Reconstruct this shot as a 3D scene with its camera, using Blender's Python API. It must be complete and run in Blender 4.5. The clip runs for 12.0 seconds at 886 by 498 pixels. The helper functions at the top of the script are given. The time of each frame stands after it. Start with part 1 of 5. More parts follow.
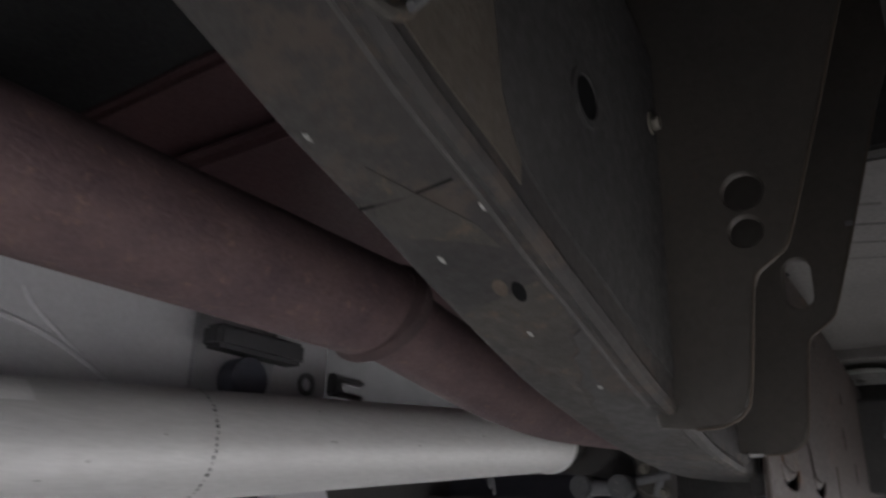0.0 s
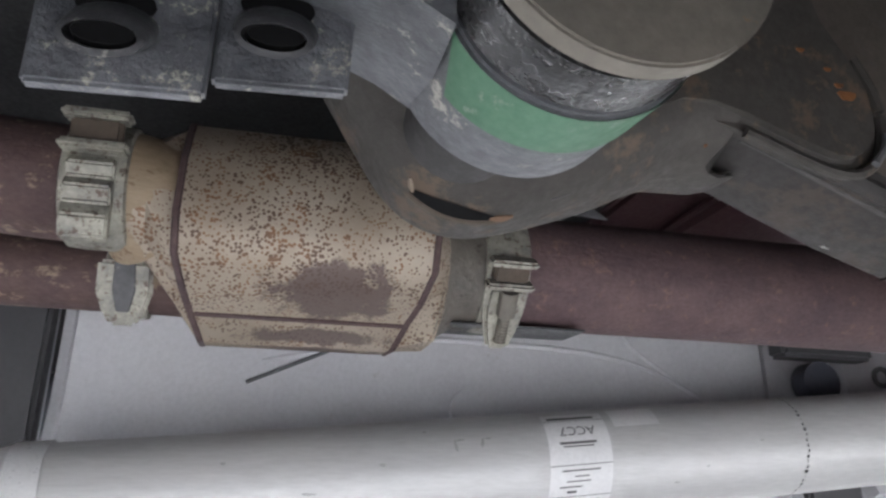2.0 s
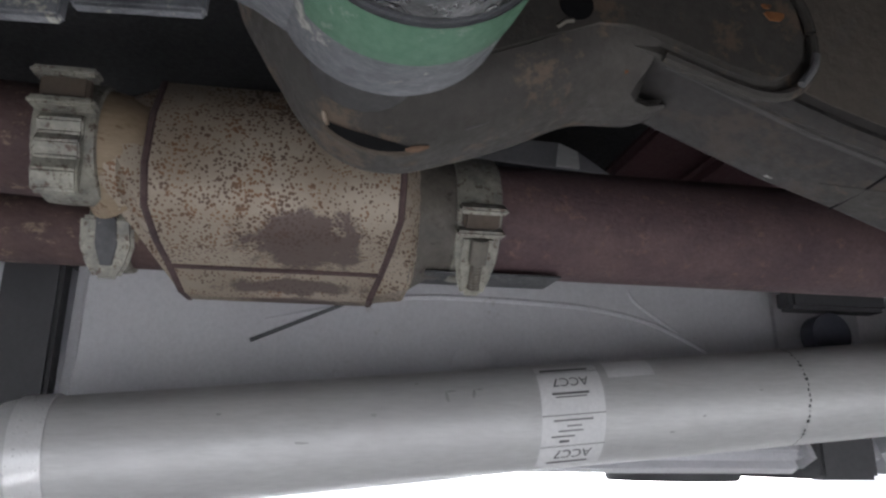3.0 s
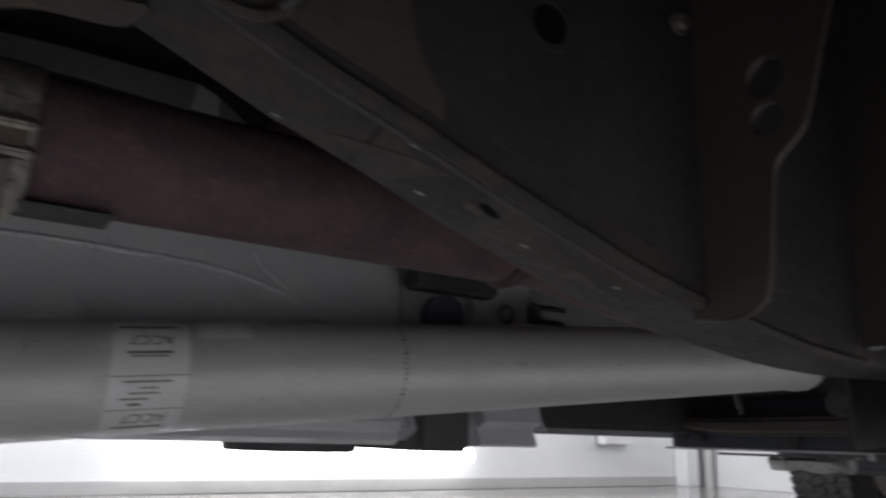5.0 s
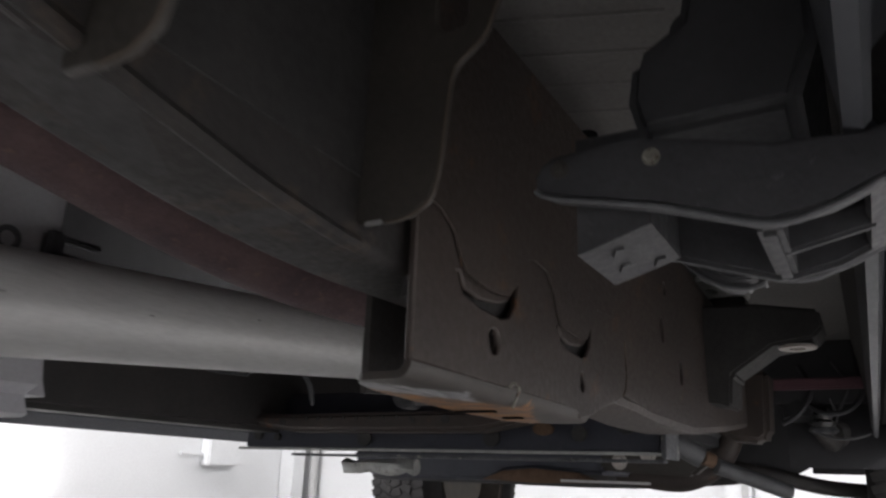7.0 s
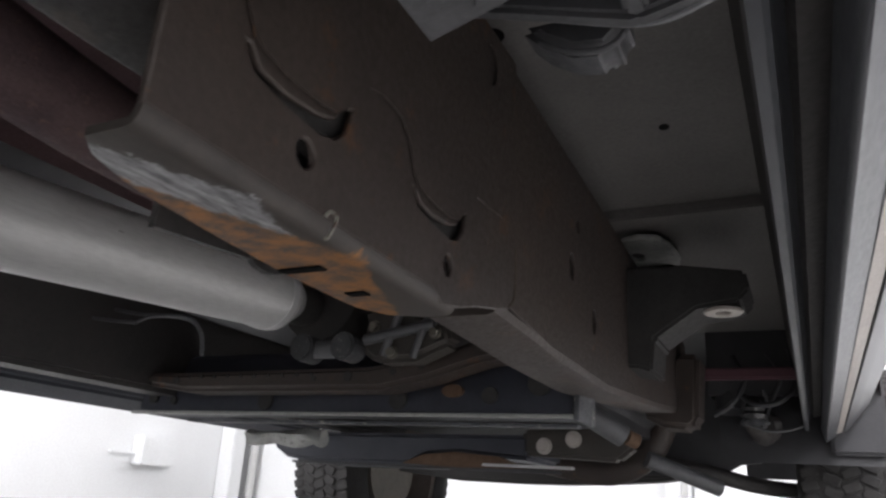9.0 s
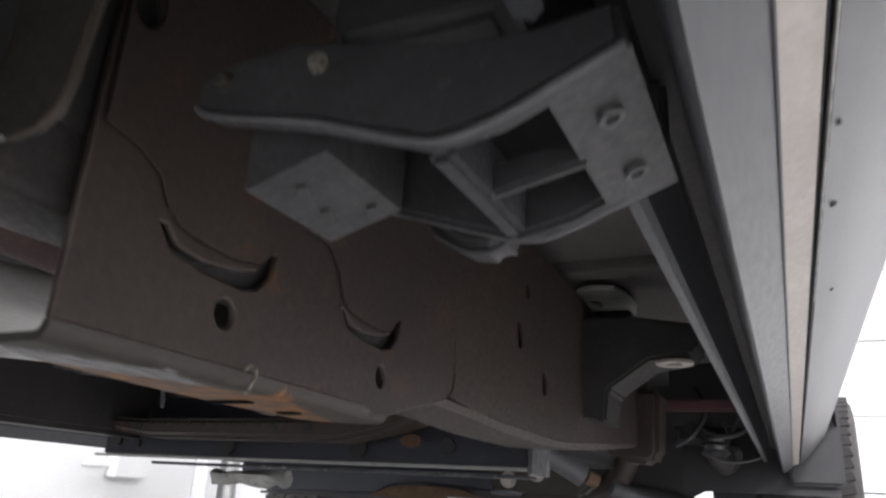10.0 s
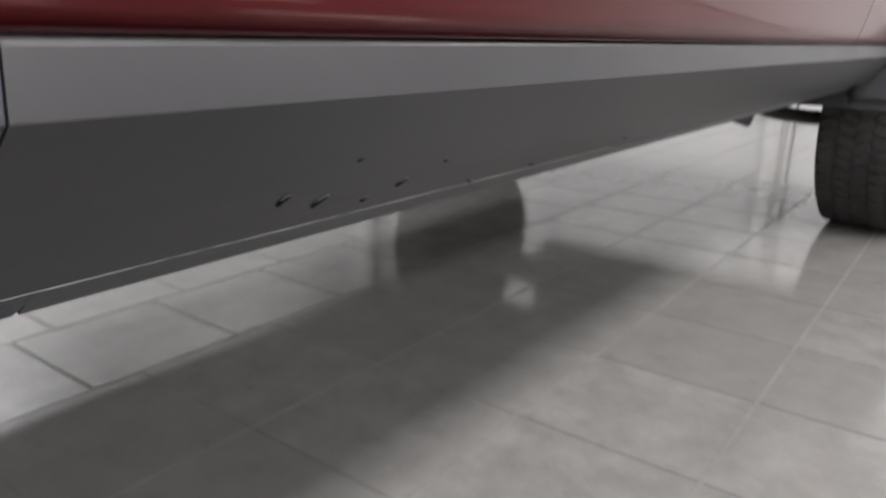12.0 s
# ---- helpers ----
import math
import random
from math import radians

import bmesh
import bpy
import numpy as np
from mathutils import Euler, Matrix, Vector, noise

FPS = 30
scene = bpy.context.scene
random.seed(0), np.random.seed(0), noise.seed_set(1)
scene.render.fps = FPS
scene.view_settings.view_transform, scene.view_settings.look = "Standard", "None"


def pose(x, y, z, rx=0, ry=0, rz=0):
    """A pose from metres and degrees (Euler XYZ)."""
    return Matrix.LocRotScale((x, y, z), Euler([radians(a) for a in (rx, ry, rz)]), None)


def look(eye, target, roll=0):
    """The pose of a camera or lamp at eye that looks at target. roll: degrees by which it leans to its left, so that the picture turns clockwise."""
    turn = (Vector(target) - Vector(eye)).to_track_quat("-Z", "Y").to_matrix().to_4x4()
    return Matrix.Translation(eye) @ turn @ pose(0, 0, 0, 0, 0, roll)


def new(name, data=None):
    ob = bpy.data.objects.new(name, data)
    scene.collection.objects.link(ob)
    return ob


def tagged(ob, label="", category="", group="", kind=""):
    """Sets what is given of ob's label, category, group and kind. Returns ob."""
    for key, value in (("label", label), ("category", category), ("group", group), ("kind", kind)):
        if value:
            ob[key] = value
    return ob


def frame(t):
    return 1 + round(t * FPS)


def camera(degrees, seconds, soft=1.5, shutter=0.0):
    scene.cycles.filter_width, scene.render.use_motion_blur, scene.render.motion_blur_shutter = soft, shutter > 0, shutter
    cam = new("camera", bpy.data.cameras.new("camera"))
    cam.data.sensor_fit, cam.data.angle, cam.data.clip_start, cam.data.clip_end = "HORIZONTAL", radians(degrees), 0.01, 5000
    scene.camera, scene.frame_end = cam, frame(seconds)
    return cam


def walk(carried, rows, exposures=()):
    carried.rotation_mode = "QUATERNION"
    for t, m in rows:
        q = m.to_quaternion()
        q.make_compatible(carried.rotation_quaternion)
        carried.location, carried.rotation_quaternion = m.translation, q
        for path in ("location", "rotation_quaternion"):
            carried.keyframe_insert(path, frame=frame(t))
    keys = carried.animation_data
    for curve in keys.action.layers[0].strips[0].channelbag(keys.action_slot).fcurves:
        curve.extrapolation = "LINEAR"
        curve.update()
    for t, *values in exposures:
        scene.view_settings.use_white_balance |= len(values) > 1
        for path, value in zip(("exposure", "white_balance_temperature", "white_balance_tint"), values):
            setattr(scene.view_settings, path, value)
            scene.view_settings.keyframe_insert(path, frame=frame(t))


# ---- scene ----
cam = camera(62.4, 12.0, soft=2.4, shutter=0.4)
PATH = [
    (0, (-0.11, 0.088, 0.494), (-1.187, 1.63, 1.175), 2.0),
    (0.5, (-0.059, 0.023, 0.506), (-1.373, 1.368, 1.185), 1.6),
    (1, (-0.017, -0.035, 0.506), (-1.589, 0.999, 1.186), 1.3),
    (1.5, (0.009, -0.058, 0.495), (-1.742, 0.642, 1.163), 0.9),
    (2, (0.04, -0.042, 0.499), (-1.809, 0.396, 1.122), 0.7),
    (2.5, (0.051, -0.006, 0.488), (-1.836, 0.324, 1.063), 0.7),
    (2.7, (0.054, 0.007, 0.479), (-1.839, 0.326, 1.041), 0.5),
    (4.3, (0.043, 0.035, 0.474), (-1.798, 0.638, 0.971), 1.1),
    (4.5, (0.037, 0.068, 0.479), (-1.761, 0.785, 0.984), 0.6),
    (5, (0.047, 0.161, 0.473), (-1.595, 1.188, 0.971), 1.5),
    (5.5, (0.028, 0.261, 0.441), (-1.406, 1.559, 0.948), 1.6),
    (6, (0.027, 0.31, 0.443), (-1.195, 1.806, 0.962), 1.9),
    (6.5, (0.013, 0.307, 0.436), (-1.032, 1.928, 0.965), 1.8),
    (7, (-0.008, 0.404, 0.406), (-0.963, 2.058, 1.001), 2.0),
    (7.2, (-0.018, 0.439, 0.401), (-0.944, 2.107, 1.001), 1.0),
    (8.8, (0.004, 0.565, 0.304), (-0.866, 2.248, 0.944), 3.7),
    (9, (0.015, 0.581, 0.31), (-0.842, 2.269, 0.955), 3.7),
    (9.5, (0.042, 0.6, 0.349), (-0.782, 2.302, 1.002), 3.6),
    (10, (0.075, 0.547, 0.4), (-0.737, 2.256, 1.05), 3.3),
    (10.5, (0.096, 0.447, 0.447), (-0.726, 2.161, 1.07), 3.4),
    (10.9, (0.128, 0.408, 0.479), (-0.704, 2.148, 1.008), 1.9),
    (11.2, (0.185, 0.386, 0.5), (-0.731, 2.131, 0.847), 1.8),
    (11.5, (0.261, 0.382, 0.539), (-0.78, 2.089, 0.566), 1.7),
    (11.8, (0.354, 0.391, 0.61), (-0.762, 2.015, 0.27), 1.4),
    (12, (0.435, 0.375, 0.675), (-0.693, 1.924, 0.103), 1.7),
]
EXPOSURE = [(0.0, 1.6, 6400, 11), (0.5, 2.58, 6450, 10), (1.0, 2.87, 6300, 10), (1.5, 2.8, 6250, 10), (2.0, 2.68, 6150, 10), (2.5, 2.46, 6150, 10), (2.9, 2.03, 6150, 10), (4.0, 0.78, 6250, 10), (4.5, 0.52, 6300, 10),
            (5.0, 0.48, 6350, 10), (6.5, 0.4, 6450, 10), (7.0, 0.88, 6500, 11), (7.2, 0.92, 6500, 11), (9.0, 1.14, 6450, 11), (10.0, 1.27, 6450, 11), (10.5, 1.07, 6450, 10), (11.0, 0.92, 6500, 10), (11.5, 0.38, 6650, 10), (12.0, 0.37, 6700, 10)]
walk(cam, [(t, look(eye, target, roll)) for t, eye, target, roll in PATH],
     exposures=EXPOSURE)

# ---------------------------------------------------------------- light
world = bpy.data.worlds.new("room_air")
scene.world = world
world.use_nodes = True
world.node_tree.nodes["Background"].inputs[0].default_value = (0.8, 0.85, 0.9, 1)
world.node_tree.nodes["Background"].inputs[1].default_value = 0.02


def area(name, at, size_x, size_y, power, aim=(0, 0, -1), color=(0.98, 0.97, 1.0)):
    lamp = bpy.data.lights.new(name, "AREA")
    lamp.shape, lamp.size, lamp.size_y, lamp.energy, lamp.color = "RECTANGLE", size_x, size_y, power, color
    ob = new(name, lamp)
    ob.matrix_world = look(at, Vector(at) + Vector(aim))
    return ob


CEIL = 3.4
# All unseen: 1.9 row suits the truck's shadow edge, the rest is added fill.
for lx, ly, lp in ((1.9, 1.6, 76), (1.9, -1.8, 66), (1.9, 5.2, 46), (4.6, 1.6, 115), (4.6, -1.8, 80), (4.6, 5.2, 54), (-5.2, 1.6, 125), (-5.2, -1.8, 110), (-5.2, 5.2, 8), (-0.8, 5.8, 14)):
    area("ceiling_lamp", (lx, ly, CEIL - 0.09), 0.6, 2.2, lp)

# ---------------------------------------------------------------- materials
def nodes_of(name):
    m = bpy.data.materials.new(name)
    m.use_nodes = True
    nt = m.node_tree
    return m, nt, nt.nodes["Principled BSDF"]


def ramp(nt, src, stops):
    r = nt.nodes.new("ShaderNodeValToRGB")
    el = r.color_ramp.elements
    while len(el) > 2:
        el.remove(el[-1])
    while len(el) < len(stops):
        el.new(0.5)
    for e, (p, c) in zip(el, stops):
        e.position, e.color = p, (*c, 1) if len(c) == 3 else c
    nt.links.new(src, r.inputs[0])
    return r.outputs[0]


def noise_tex(nt, scale, detail=5.0, rough=0.6, stretch=(1, 1, 1)):
    tc = nt.nodes.new("ShaderNodeTexCoord")
    mp = nt.nodes.new("ShaderNodeMapping")
    mp.inputs["Scale"].default_value = stretch
    nt.links.new(tc.outputs["Object"], mp.inputs[0])
    n = nt.nodes.new("ShaderNodeTexNoise")
    n.inputs["Scale"].default_value, n.inputs["Detail"].default_value, n.inputs["Roughness"].default_value = scale, detail, rough
    nt.links.new(mp.outputs[0], n.inputs["Vector"])
    return n.outputs["Fac"]


def mix(nt, fac, a, b):
    m = nt.nodes.new("ShaderNodeMix")
    m.data_type = "RGBA"
    for sock, v in ((m.inputs[0], fac), (m.inputs[6], a), (m.inputs[7], b)):
        if isinstance(v, (int, float)):
            sock.default_value = v
        elif isinstance(v, tuple):
            sock.default_value = (*v, 1) if len(v) == 3 else v
        else:
            nt.links.new(v, sock)
    return m.outputs[2]


def bump(nt, bsdf, height, strength=0.3, dist=0.002):
    b = nt.nodes.new("ShaderNodeBump")
    b.inputs["Strength"].default_value, b.inputs["Distance"].default_value = strength, dist
    nt.links.new(height, b.inputs["Height"])
    nt.links.new(b.outputs[0], bsdf.inputs["Normal"])


def surface(name, c1, c2, rough=0.5, metal=0.0, big=6.0, fine=120.0, bump_s=0.2, spec=0.5, c3=None, c3_at=0.62, stretch=(1, 1, 1), coat=0.0, rough_var=0.12, grain=0.35):
    """Two tones mixed at a large scale, fine grain in relief and roughness, and an optional third tone in patches."""
    m, nt, b = nodes_of(name)
    big_n = noise_tex(nt, big, 6, 0.65, stretch)
    fine_n = noise_tex(nt, fine, 4, 0.7, stretch)
    col = mix(nt, ramp(nt, big_n, [(0.35, (0, 0, 0)), (0.65, (1, 1, 1))]), c1, c2)
    col = mix(nt, ramp(nt, fine_n, [(0.3, (0, 0, 0)), (0.75, (grain, grain, grain))]), col, tuple(v * 0.6 for v in c1))
    if c3:
        spot = noise_tex(nt, big * 3.1, 7, 0.75, stretch)
        col = mix(nt, ramp(nt, spot, [(c3_at, (0, 0, 0)), (c3_at + 0.06, (1, 1, 1))]), col, c3)
    nt.links.new(col, b.inputs["Base Color"])
    lo, hi = max(0.02, rough - rough_var), min(1, rough + rough_var)
    nt.links.new(ramp(nt, fine_n, [(0.3, (lo, lo, lo)), (0.7, (hi, hi, hi))]), b.inputs["Roughness"])
    b.inputs["Metallic"].default_value = metal
    b.inputs["Specular IOR Level"].default_value = spec
    b.inputs["Coat Weight"].default_value = coat
    if bump_s:
        bump(nt, b, fine_n, bump_s)
    return m


M = {}
M["frame"] = surface("frame_paint", (0.048, 0.044, 0.040), (0.070, 0.061, 0.053), 0.55, 0.0, 7, 160, 0.25, 0.4, (0.075, 0.05, 0.034), 0.66)
M["web_brown"] = surface("brown_dusty_web_coat", (0.066, 0.058, 0.050), (0.092, 0.079, 0.066), 0.62, 0, 7, 150, 0.3, 0.3, (0.075, 0.068, 0.062), 0.56)
M["frame_rear"] = surface("patchy_frame_coat", (0.043, 0.040, 0.037), (0.062, 0.057, 0.051), 0.62, 0, 8, 150, 0.35, 0.22, (0.092, 0.070, 0.052), 0.54)
M["rail_coat"] = surface("dark_rail_coat", (0.035, 0.033, 0.033), (0.050, 0.046, 0.043), 0.62, 0, 6, 150, 0.3, 0.2, (0.056, 0.046, 0.040), 0.52)
M["frame_brown"] = surface("rust_tinted_frame_coat", (0.045, 0.036, 0.033), (0.062, 0.048, 0.041), 0.55, 0, 4, 150, 0.25, 0.4, (0.098, 0.054, 0.032), 0.59)
M["frame_black"] = surface("black_coated_steel", (0.046, 0.044, 0.044), (0.060, 0.055, 0.053), 0.55, 0, 9, 150, 0.2, 0.35)
M["bare_brown"] = surface("brown_worn_coat", (0.066, 0.053, 0.042), (0.088, 0.068, 0.052), 0.7, 0, 20, 180, 0.3, 0.3, (0.05, 0.046, 0.043), 0.64)
# Near-black: shade inside holes and slots put into colour; chips use it too.
M["void"] = surface("recess_shade_and_chip_black", (0.009, 0.009, 0.0095), (0.012, 0.012, 0.0125), 0.9, 0, 20, 90, 0.0, 0.02)
M["bare_lip"] = surface("worn_brown_lip", (0.16, 0.135, 0.11), (0.22, 0.17, 0.12), 0.6, 0.1, 40, 200, 0.3, 0.4, (0.25, 0.13, 0.05), 0.6)
M["rust_dull"] = surface("dull_brown_rust", (0.12, 0.075, 0.05), (0.17, 0.11, 0.075), 0.8, 0, 40, 220, 0.4, 0.2, (0.07, 0.05, 0.04), 0.6)
M["rust"] = surface("orange_rust", (0.23, 0.1, 0.035), (0.14, 0.06, 0.03), 0.85, 0, 40, 250, 0.5, 0.2, (0.05, 0.04, 0.035), 0.6)
M["pipe"] = surface("rusted_exhaust_steel", (0.078, 0.050, 0.056), (0.125, 0.081, 0.080), 0.7, 0.1, 22, 260, 0.6, 0.35, (0.145, 0.092, 0.076), 0.58, (1, 0.8, 1))
M["pipe_mottled"] = surface("mottled_tan_and_maroon_steel", (0.060, 0.037, 0.039), (0.095, 0.060, 0.054), 0.7, 0.1, 18, 240, 0.5, 0.35, (0.19, 0.145, 0.105), 0.555, (1, 0.6, 1))
M["pipe_dark"] = surface("dark_rusted_steel", (0.06, 0.042, 0.045), (0.095, 0.062, 0.06), 0.75, 0.1, 25, 240, 0.4, 0.3)
M["alu"] = surface("cast_aluminium_tube", (0.55, 0.55, 0.55), (0.63, 0.63, 0.62), 0.46, 0.25, 6, 260, 0.04, 0.5, None, 0.6, (1, 0.15, 1))
M["alu_bright"] = surface("machined_aluminium", (0.72, 0.72, 0.72), (0.8, 0.8, 0.8), 0.35, 0.3, 8, 200, 0.0)
M["neck_tan"] = surface("striped_tan_and_rust_steel", (0.25, 0.19, 0.125), (0.33, 0.265, 0.19), 0.6, 0.15, 18, 240, 0.4, 0.4, (0.125, 0.068, 0.032), 0.55, (1, 0.22, 1))
M["neck_grey"] = surface("dull_heat_tinted_steel", (0.085, 0.078, 0.070), (0.15, 0.135, 0.115), 0.6, 0.2, 20, 220, 0.4, 0.4, (0.045, 0.034, 0.032), 0.57)
M["clamp"] = surface("zinc_clamp_steel", (0.17, 0.165, 0.15), (0.36, 0.35, 0.29), 0.5, 0.3, 45, 300, 0.4, 0.5, (0.09, 0.065, 0.05), 0.54)
M["tank"] = surface("grey_tank_shield", (0.56, 0.56, 0.59), (0.63, 0.63, 0.65), 0.45, 0.05, 5, 180, 0.1, 0.5, (0.44, 0.43, 0.43), 0.63)
M["shield"] = surface("dull_shield_sheet", (0.22, 0.22, 0.235), (0.29, 0.29, 0.30), 0.5, 0.2, 7, 180, 0.15, 0.5)
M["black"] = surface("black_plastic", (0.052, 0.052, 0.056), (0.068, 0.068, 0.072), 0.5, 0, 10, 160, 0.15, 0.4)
M["pan"] = surface("grey_floor_pan", (0.112, 0.106, 0.102), (0.148, 0.140, 0.134), 0.55, 0, 5, 140, 0.15, 0.4)
M["pan_red"] = surface("maroon_floor_pan", (0.085, 0.045, 0.05), (0.11, 0.06, 0.062), 0.5, 0, 5, 140, 0.12, 0.4)
M["spring"] = surface("weathered_spring_steel", (0.055, 0.058, 0.064), (0.15, 0.155, 0.165), 0.55, 0.2, 14, 220, 0.6, 0.45, (0.36, 0.35, 0.31), 0.585, (1, 0.6, 1))
M["clip_steel"] = surface("crusted_clip_steel", (0.055, 0.058, 0.066), (0.18, 0.185, 0.20), 0.5, 0.2, 24, 170, 0.9, 0.45, (0.34, 0.335, 0.28), 0.575)
M["clip_rubber"] = surface("dark_weathered_steel", (0.045, 0.046, 0.05), (0.085, 0.086, 0.09), 0.5, 0.1, 30, 160, 0.4, 0.4, (0.19, 0.185, 0.17), 0.60)
M["green"] = surface("green_sticker", (0.06, 0.145, 0.085), (0.085, 0.18, 0.115), 0.55, 0, 18, 200, 0.1, 0.4, (0.16, 0.22, 0.17), 0.60)
M["rubber"] = surface("shiny_black_rubber", (0.018, 0.018, 0.02), (0.03, 0.03, 0.03), 0.28, 0, 30, 70, 0.8, 0.6)
M["cap"] = surface("dull_steel_washer", (0.15, 0.14, 0.12), (0.2, 0.18, 0.15), 0.6, 0.2, 14, 160, 0.2, 0.4, (0.24, 0.14, 0.07), 0.66)
M["cap_grey"] = surface("dull_cast_grey", (0.105, 0.107, 0.112), (0.145, 0.147, 0.153), 0.5, 0.15, 14, 180, 0.3, 0.4)
M["beam_blue"] = surface("blue_black_steel", (0.045, 0.049, 0.066), (0.058, 0.061, 0.077), 0.45, 0.1, 12, 160, 0.25, 0.5)
M["maroon"] = surface("dull_maroon_paint", (0.12, 0.055, 0.07), (0.15, 0.07, 0.085), 0.5, 0, 6, 150, 0.1)
M["lip_metal"] = surface("pale_worn_metal", (0.32, 0.33, 0.31), (0.46, 0.46, 0.44), 0.42, 0.3, 22, 160, 0.2, 0.5, (0.20, 0.20, 0.19), 0.56)
M["ecoat"] = surface("black_dipped_steel", (0.018, 0.018, 0.019), (0.027, 0.027, 0.028), 0.6, 0, 12, 150, 0.25, 0.3)
M["cast"] = surface("black_cast_metal", (0.046, 0.046, 0.050), (0.068, 0.068, 0.073), 0.5, 0.1, 16, 170, 0.35, 0.45, (0.095, 0.095, 0.10), 0.62)
M["tyre"] = surface("tyre_rubber", (0.028, 0.027, 0.027), (0.045, 0.043, 0.042), 0.8, 0, 12, 150, 0.3, 0.3)
M["rim"] = surface("dusty_alloy_rim", (0.16, 0.13, 0.11), (0.24, 0.21, 0.19), 0.5, 0.4, 9, 120, 0.15)
M["board"] = surface("grey_board_plastic", (0.070, 0.073, 0.081), (0.088, 0.091, 0.099), 0.36, 0.1, 3, 240, 0.02, 0.5, None, 0.6, (1, 0.2, 1), rough_var=0.05, grain=0.15)
M["board_dark"] = surface("dark_board_plastic", (0.058, 0.063, 0.078), (0.086, 0.090, 0.106), 0.46, 0, 7, 200, 0.3, 0.45, (0.15, 0.15, 0.16), 0.66)
M["clad"] = surface("grey_cladding", (0.030, 0.030, 0.033), (0.038, 0.038, 0.041), 0.36, 0.0, 3, 320, 0.03, 0.4, rough_var=0.02, grain=0.08)
M["clad_rear"] = surface("blue_grey_textured_plastic", (0.026, 0.028, 0.037), (0.036, 0.038, 0.048), 0.45, 0, 8, 260, 0.3, 0.35)
M["foot"] = surface("dirty_foot_plastic", (0.046, 0.046, 0.050), (0.068, 0.068, 0.072), 0.55, 0, 24, 200, 0.4, 0.4, (0.12, 0.118, 0.115), 0.61)
M["silver"] = surface("champagne_strip", (0.5, 0.46, 0.43), (0.58, 0.54, 0.5), 0.4, 0.2, 8, 200, 0.1)
M["red"] = surface("red_car_paint", (0.088, 0.0012, 0.004), (0.10, 0.0015, 0.0045), 0.3, 0.45, 3, 400, 0.0, 0.2, None, 0.6, (1, 1, 1), 0.35, rough_var=0.01, grain=0.0)
M["hem"] = surface("dirty_door_hem", (0.040, 0.004, 0.006), (0.060, 0.006, 0.009), 0.35, 0.2, 40, 260, 0.6, 0.5, (0.016, 0.010, 0.010), 0.60)
M["wall"] = surface("white_wall_paint", (0.72, 0.73, 0.74), (0.76, 0.77, 0.78), 0.6, 0, 1.2, 60, 0.05)
M["wall_grey"] = surface("grey_skirting", (0.42, 0.42, 0.42), (0.48, 0.48, 0.47), 0.5, 0, 2, 80, 0.05)
M["ceiling"] = surface("white_ceiling", (0.75, 0.75, 0.75), (0.8, 0.8, 0.8), 0.8, 0, 1, 50, 0.05)
M["grout"] = surface("pale_grout", (0.17, 0.167, 0.160), (0.245, 0.240, 0.230), 0.8, 0, 6, 150, 0.3)
# Underseal black; also colours the shade of holes and added dark fillers.
M["rubber_dull"] = surface("underseal_and_shade_black", (0.038, 0.037, 0.037), (0.053, 0.051, 0.050), 0.65, 0, 14, 120, 0.2, 0.3)
M["label"] = surface("white_paper_label", (0.72, 0.72, 0.72), (0.78, 0.78, 0.78), 0.5, 0, 20, 200, 0.02)
M["smudge"] = surface("grey_smudge", (0.33, 0.33, 0.33), (0.42, 0.42, 0.41), 0.55, 0.15, 40, 200, 0.1, 0.4, (0.24, 0.22, 0.20), 0.62)
M["ink"] = surface("black_ink", (0.09, 0.09, 0.095), (0.13, 0.13, 0.13), 0.6, 0, 20, 200, 0.0)


def glow(name, color, strength):
    m, nt, b = nodes_of(name)
    b.inputs["Base Color"].default_value = (0.9, 0.9, 0.9, 1)
    b.inputs["Emission Color"].default_value = (*color, 1)
    b.inputs["Emission Strength"].default_value = strength
    return m


M["tube"] = glow("lit_tube", (1, 0.98, 0.97), 5.0)
M["panel_light"] = glow("lit_panel", (1, 0.97, 0.93), 4.0)


def tile_material():
    """Polished grey tile: cloudy body, wiped dirt that dulls the gloss, dark scuffs."""
    m, nt, b = nodes_of("glossy_grey_tile")
    info = nt.nodes.new("ShaderNodeObjectInfo")
    geo = nt.nodes.new("ShaderNodeNewGeometry")

    def world_noise(scale, detail, rough):
        n = nt.nodes.new("ShaderNodeTexNoise")
        n.inputs["Scale"].default_value, n.inputs["Detail"].default_value, n.inputs["Roughness"].default_value = scale, detail, rough
        nt.links.new(geo.outputs["Position"], n.inputs["Vector"])
        return n.outputs["Fac"]

    big, mid, scuff = world_noise(2.4, 6, 0.65), world_noise(9.0, 6, 0.7), world_noise(17.0, 3, 0.5)
    col = mix(nt, ramp(nt, mid, [(0.3, (0, 0, 0)), (0.7, (1, 1, 1))]), (0.19, 0.188, 0.182), (0.29, 0.286, 0.277))
    col = mix(nt, ramp(nt, info.outputs["Random"], [(0, (0, 0, 0)), (1, (0.55, 0.55, 0.55))]), col, (0.21, 0.207, 0.201))
    col = mix(nt, ramp(nt, scuff, [(0.66, (0, 0, 0)), (0.72, (0.55, 0.55, 0.55))]), col, (0.18, 0.174, 0.165))
    nt.links.new(col, b.inputs["Base Color"])
    nt.links.new(ramp(nt, big, [(0.3, (0.06, 0.06, 0.06)), (0.7, (0.14, 0.14, 0.14))]), b.inputs["Roughness"])
    b.inputs["Specular IOR Level"].default_value = 0.9
    bump(nt, b, mid, 0.05, 0.002)
    return m


M["tile"] = tile_material()


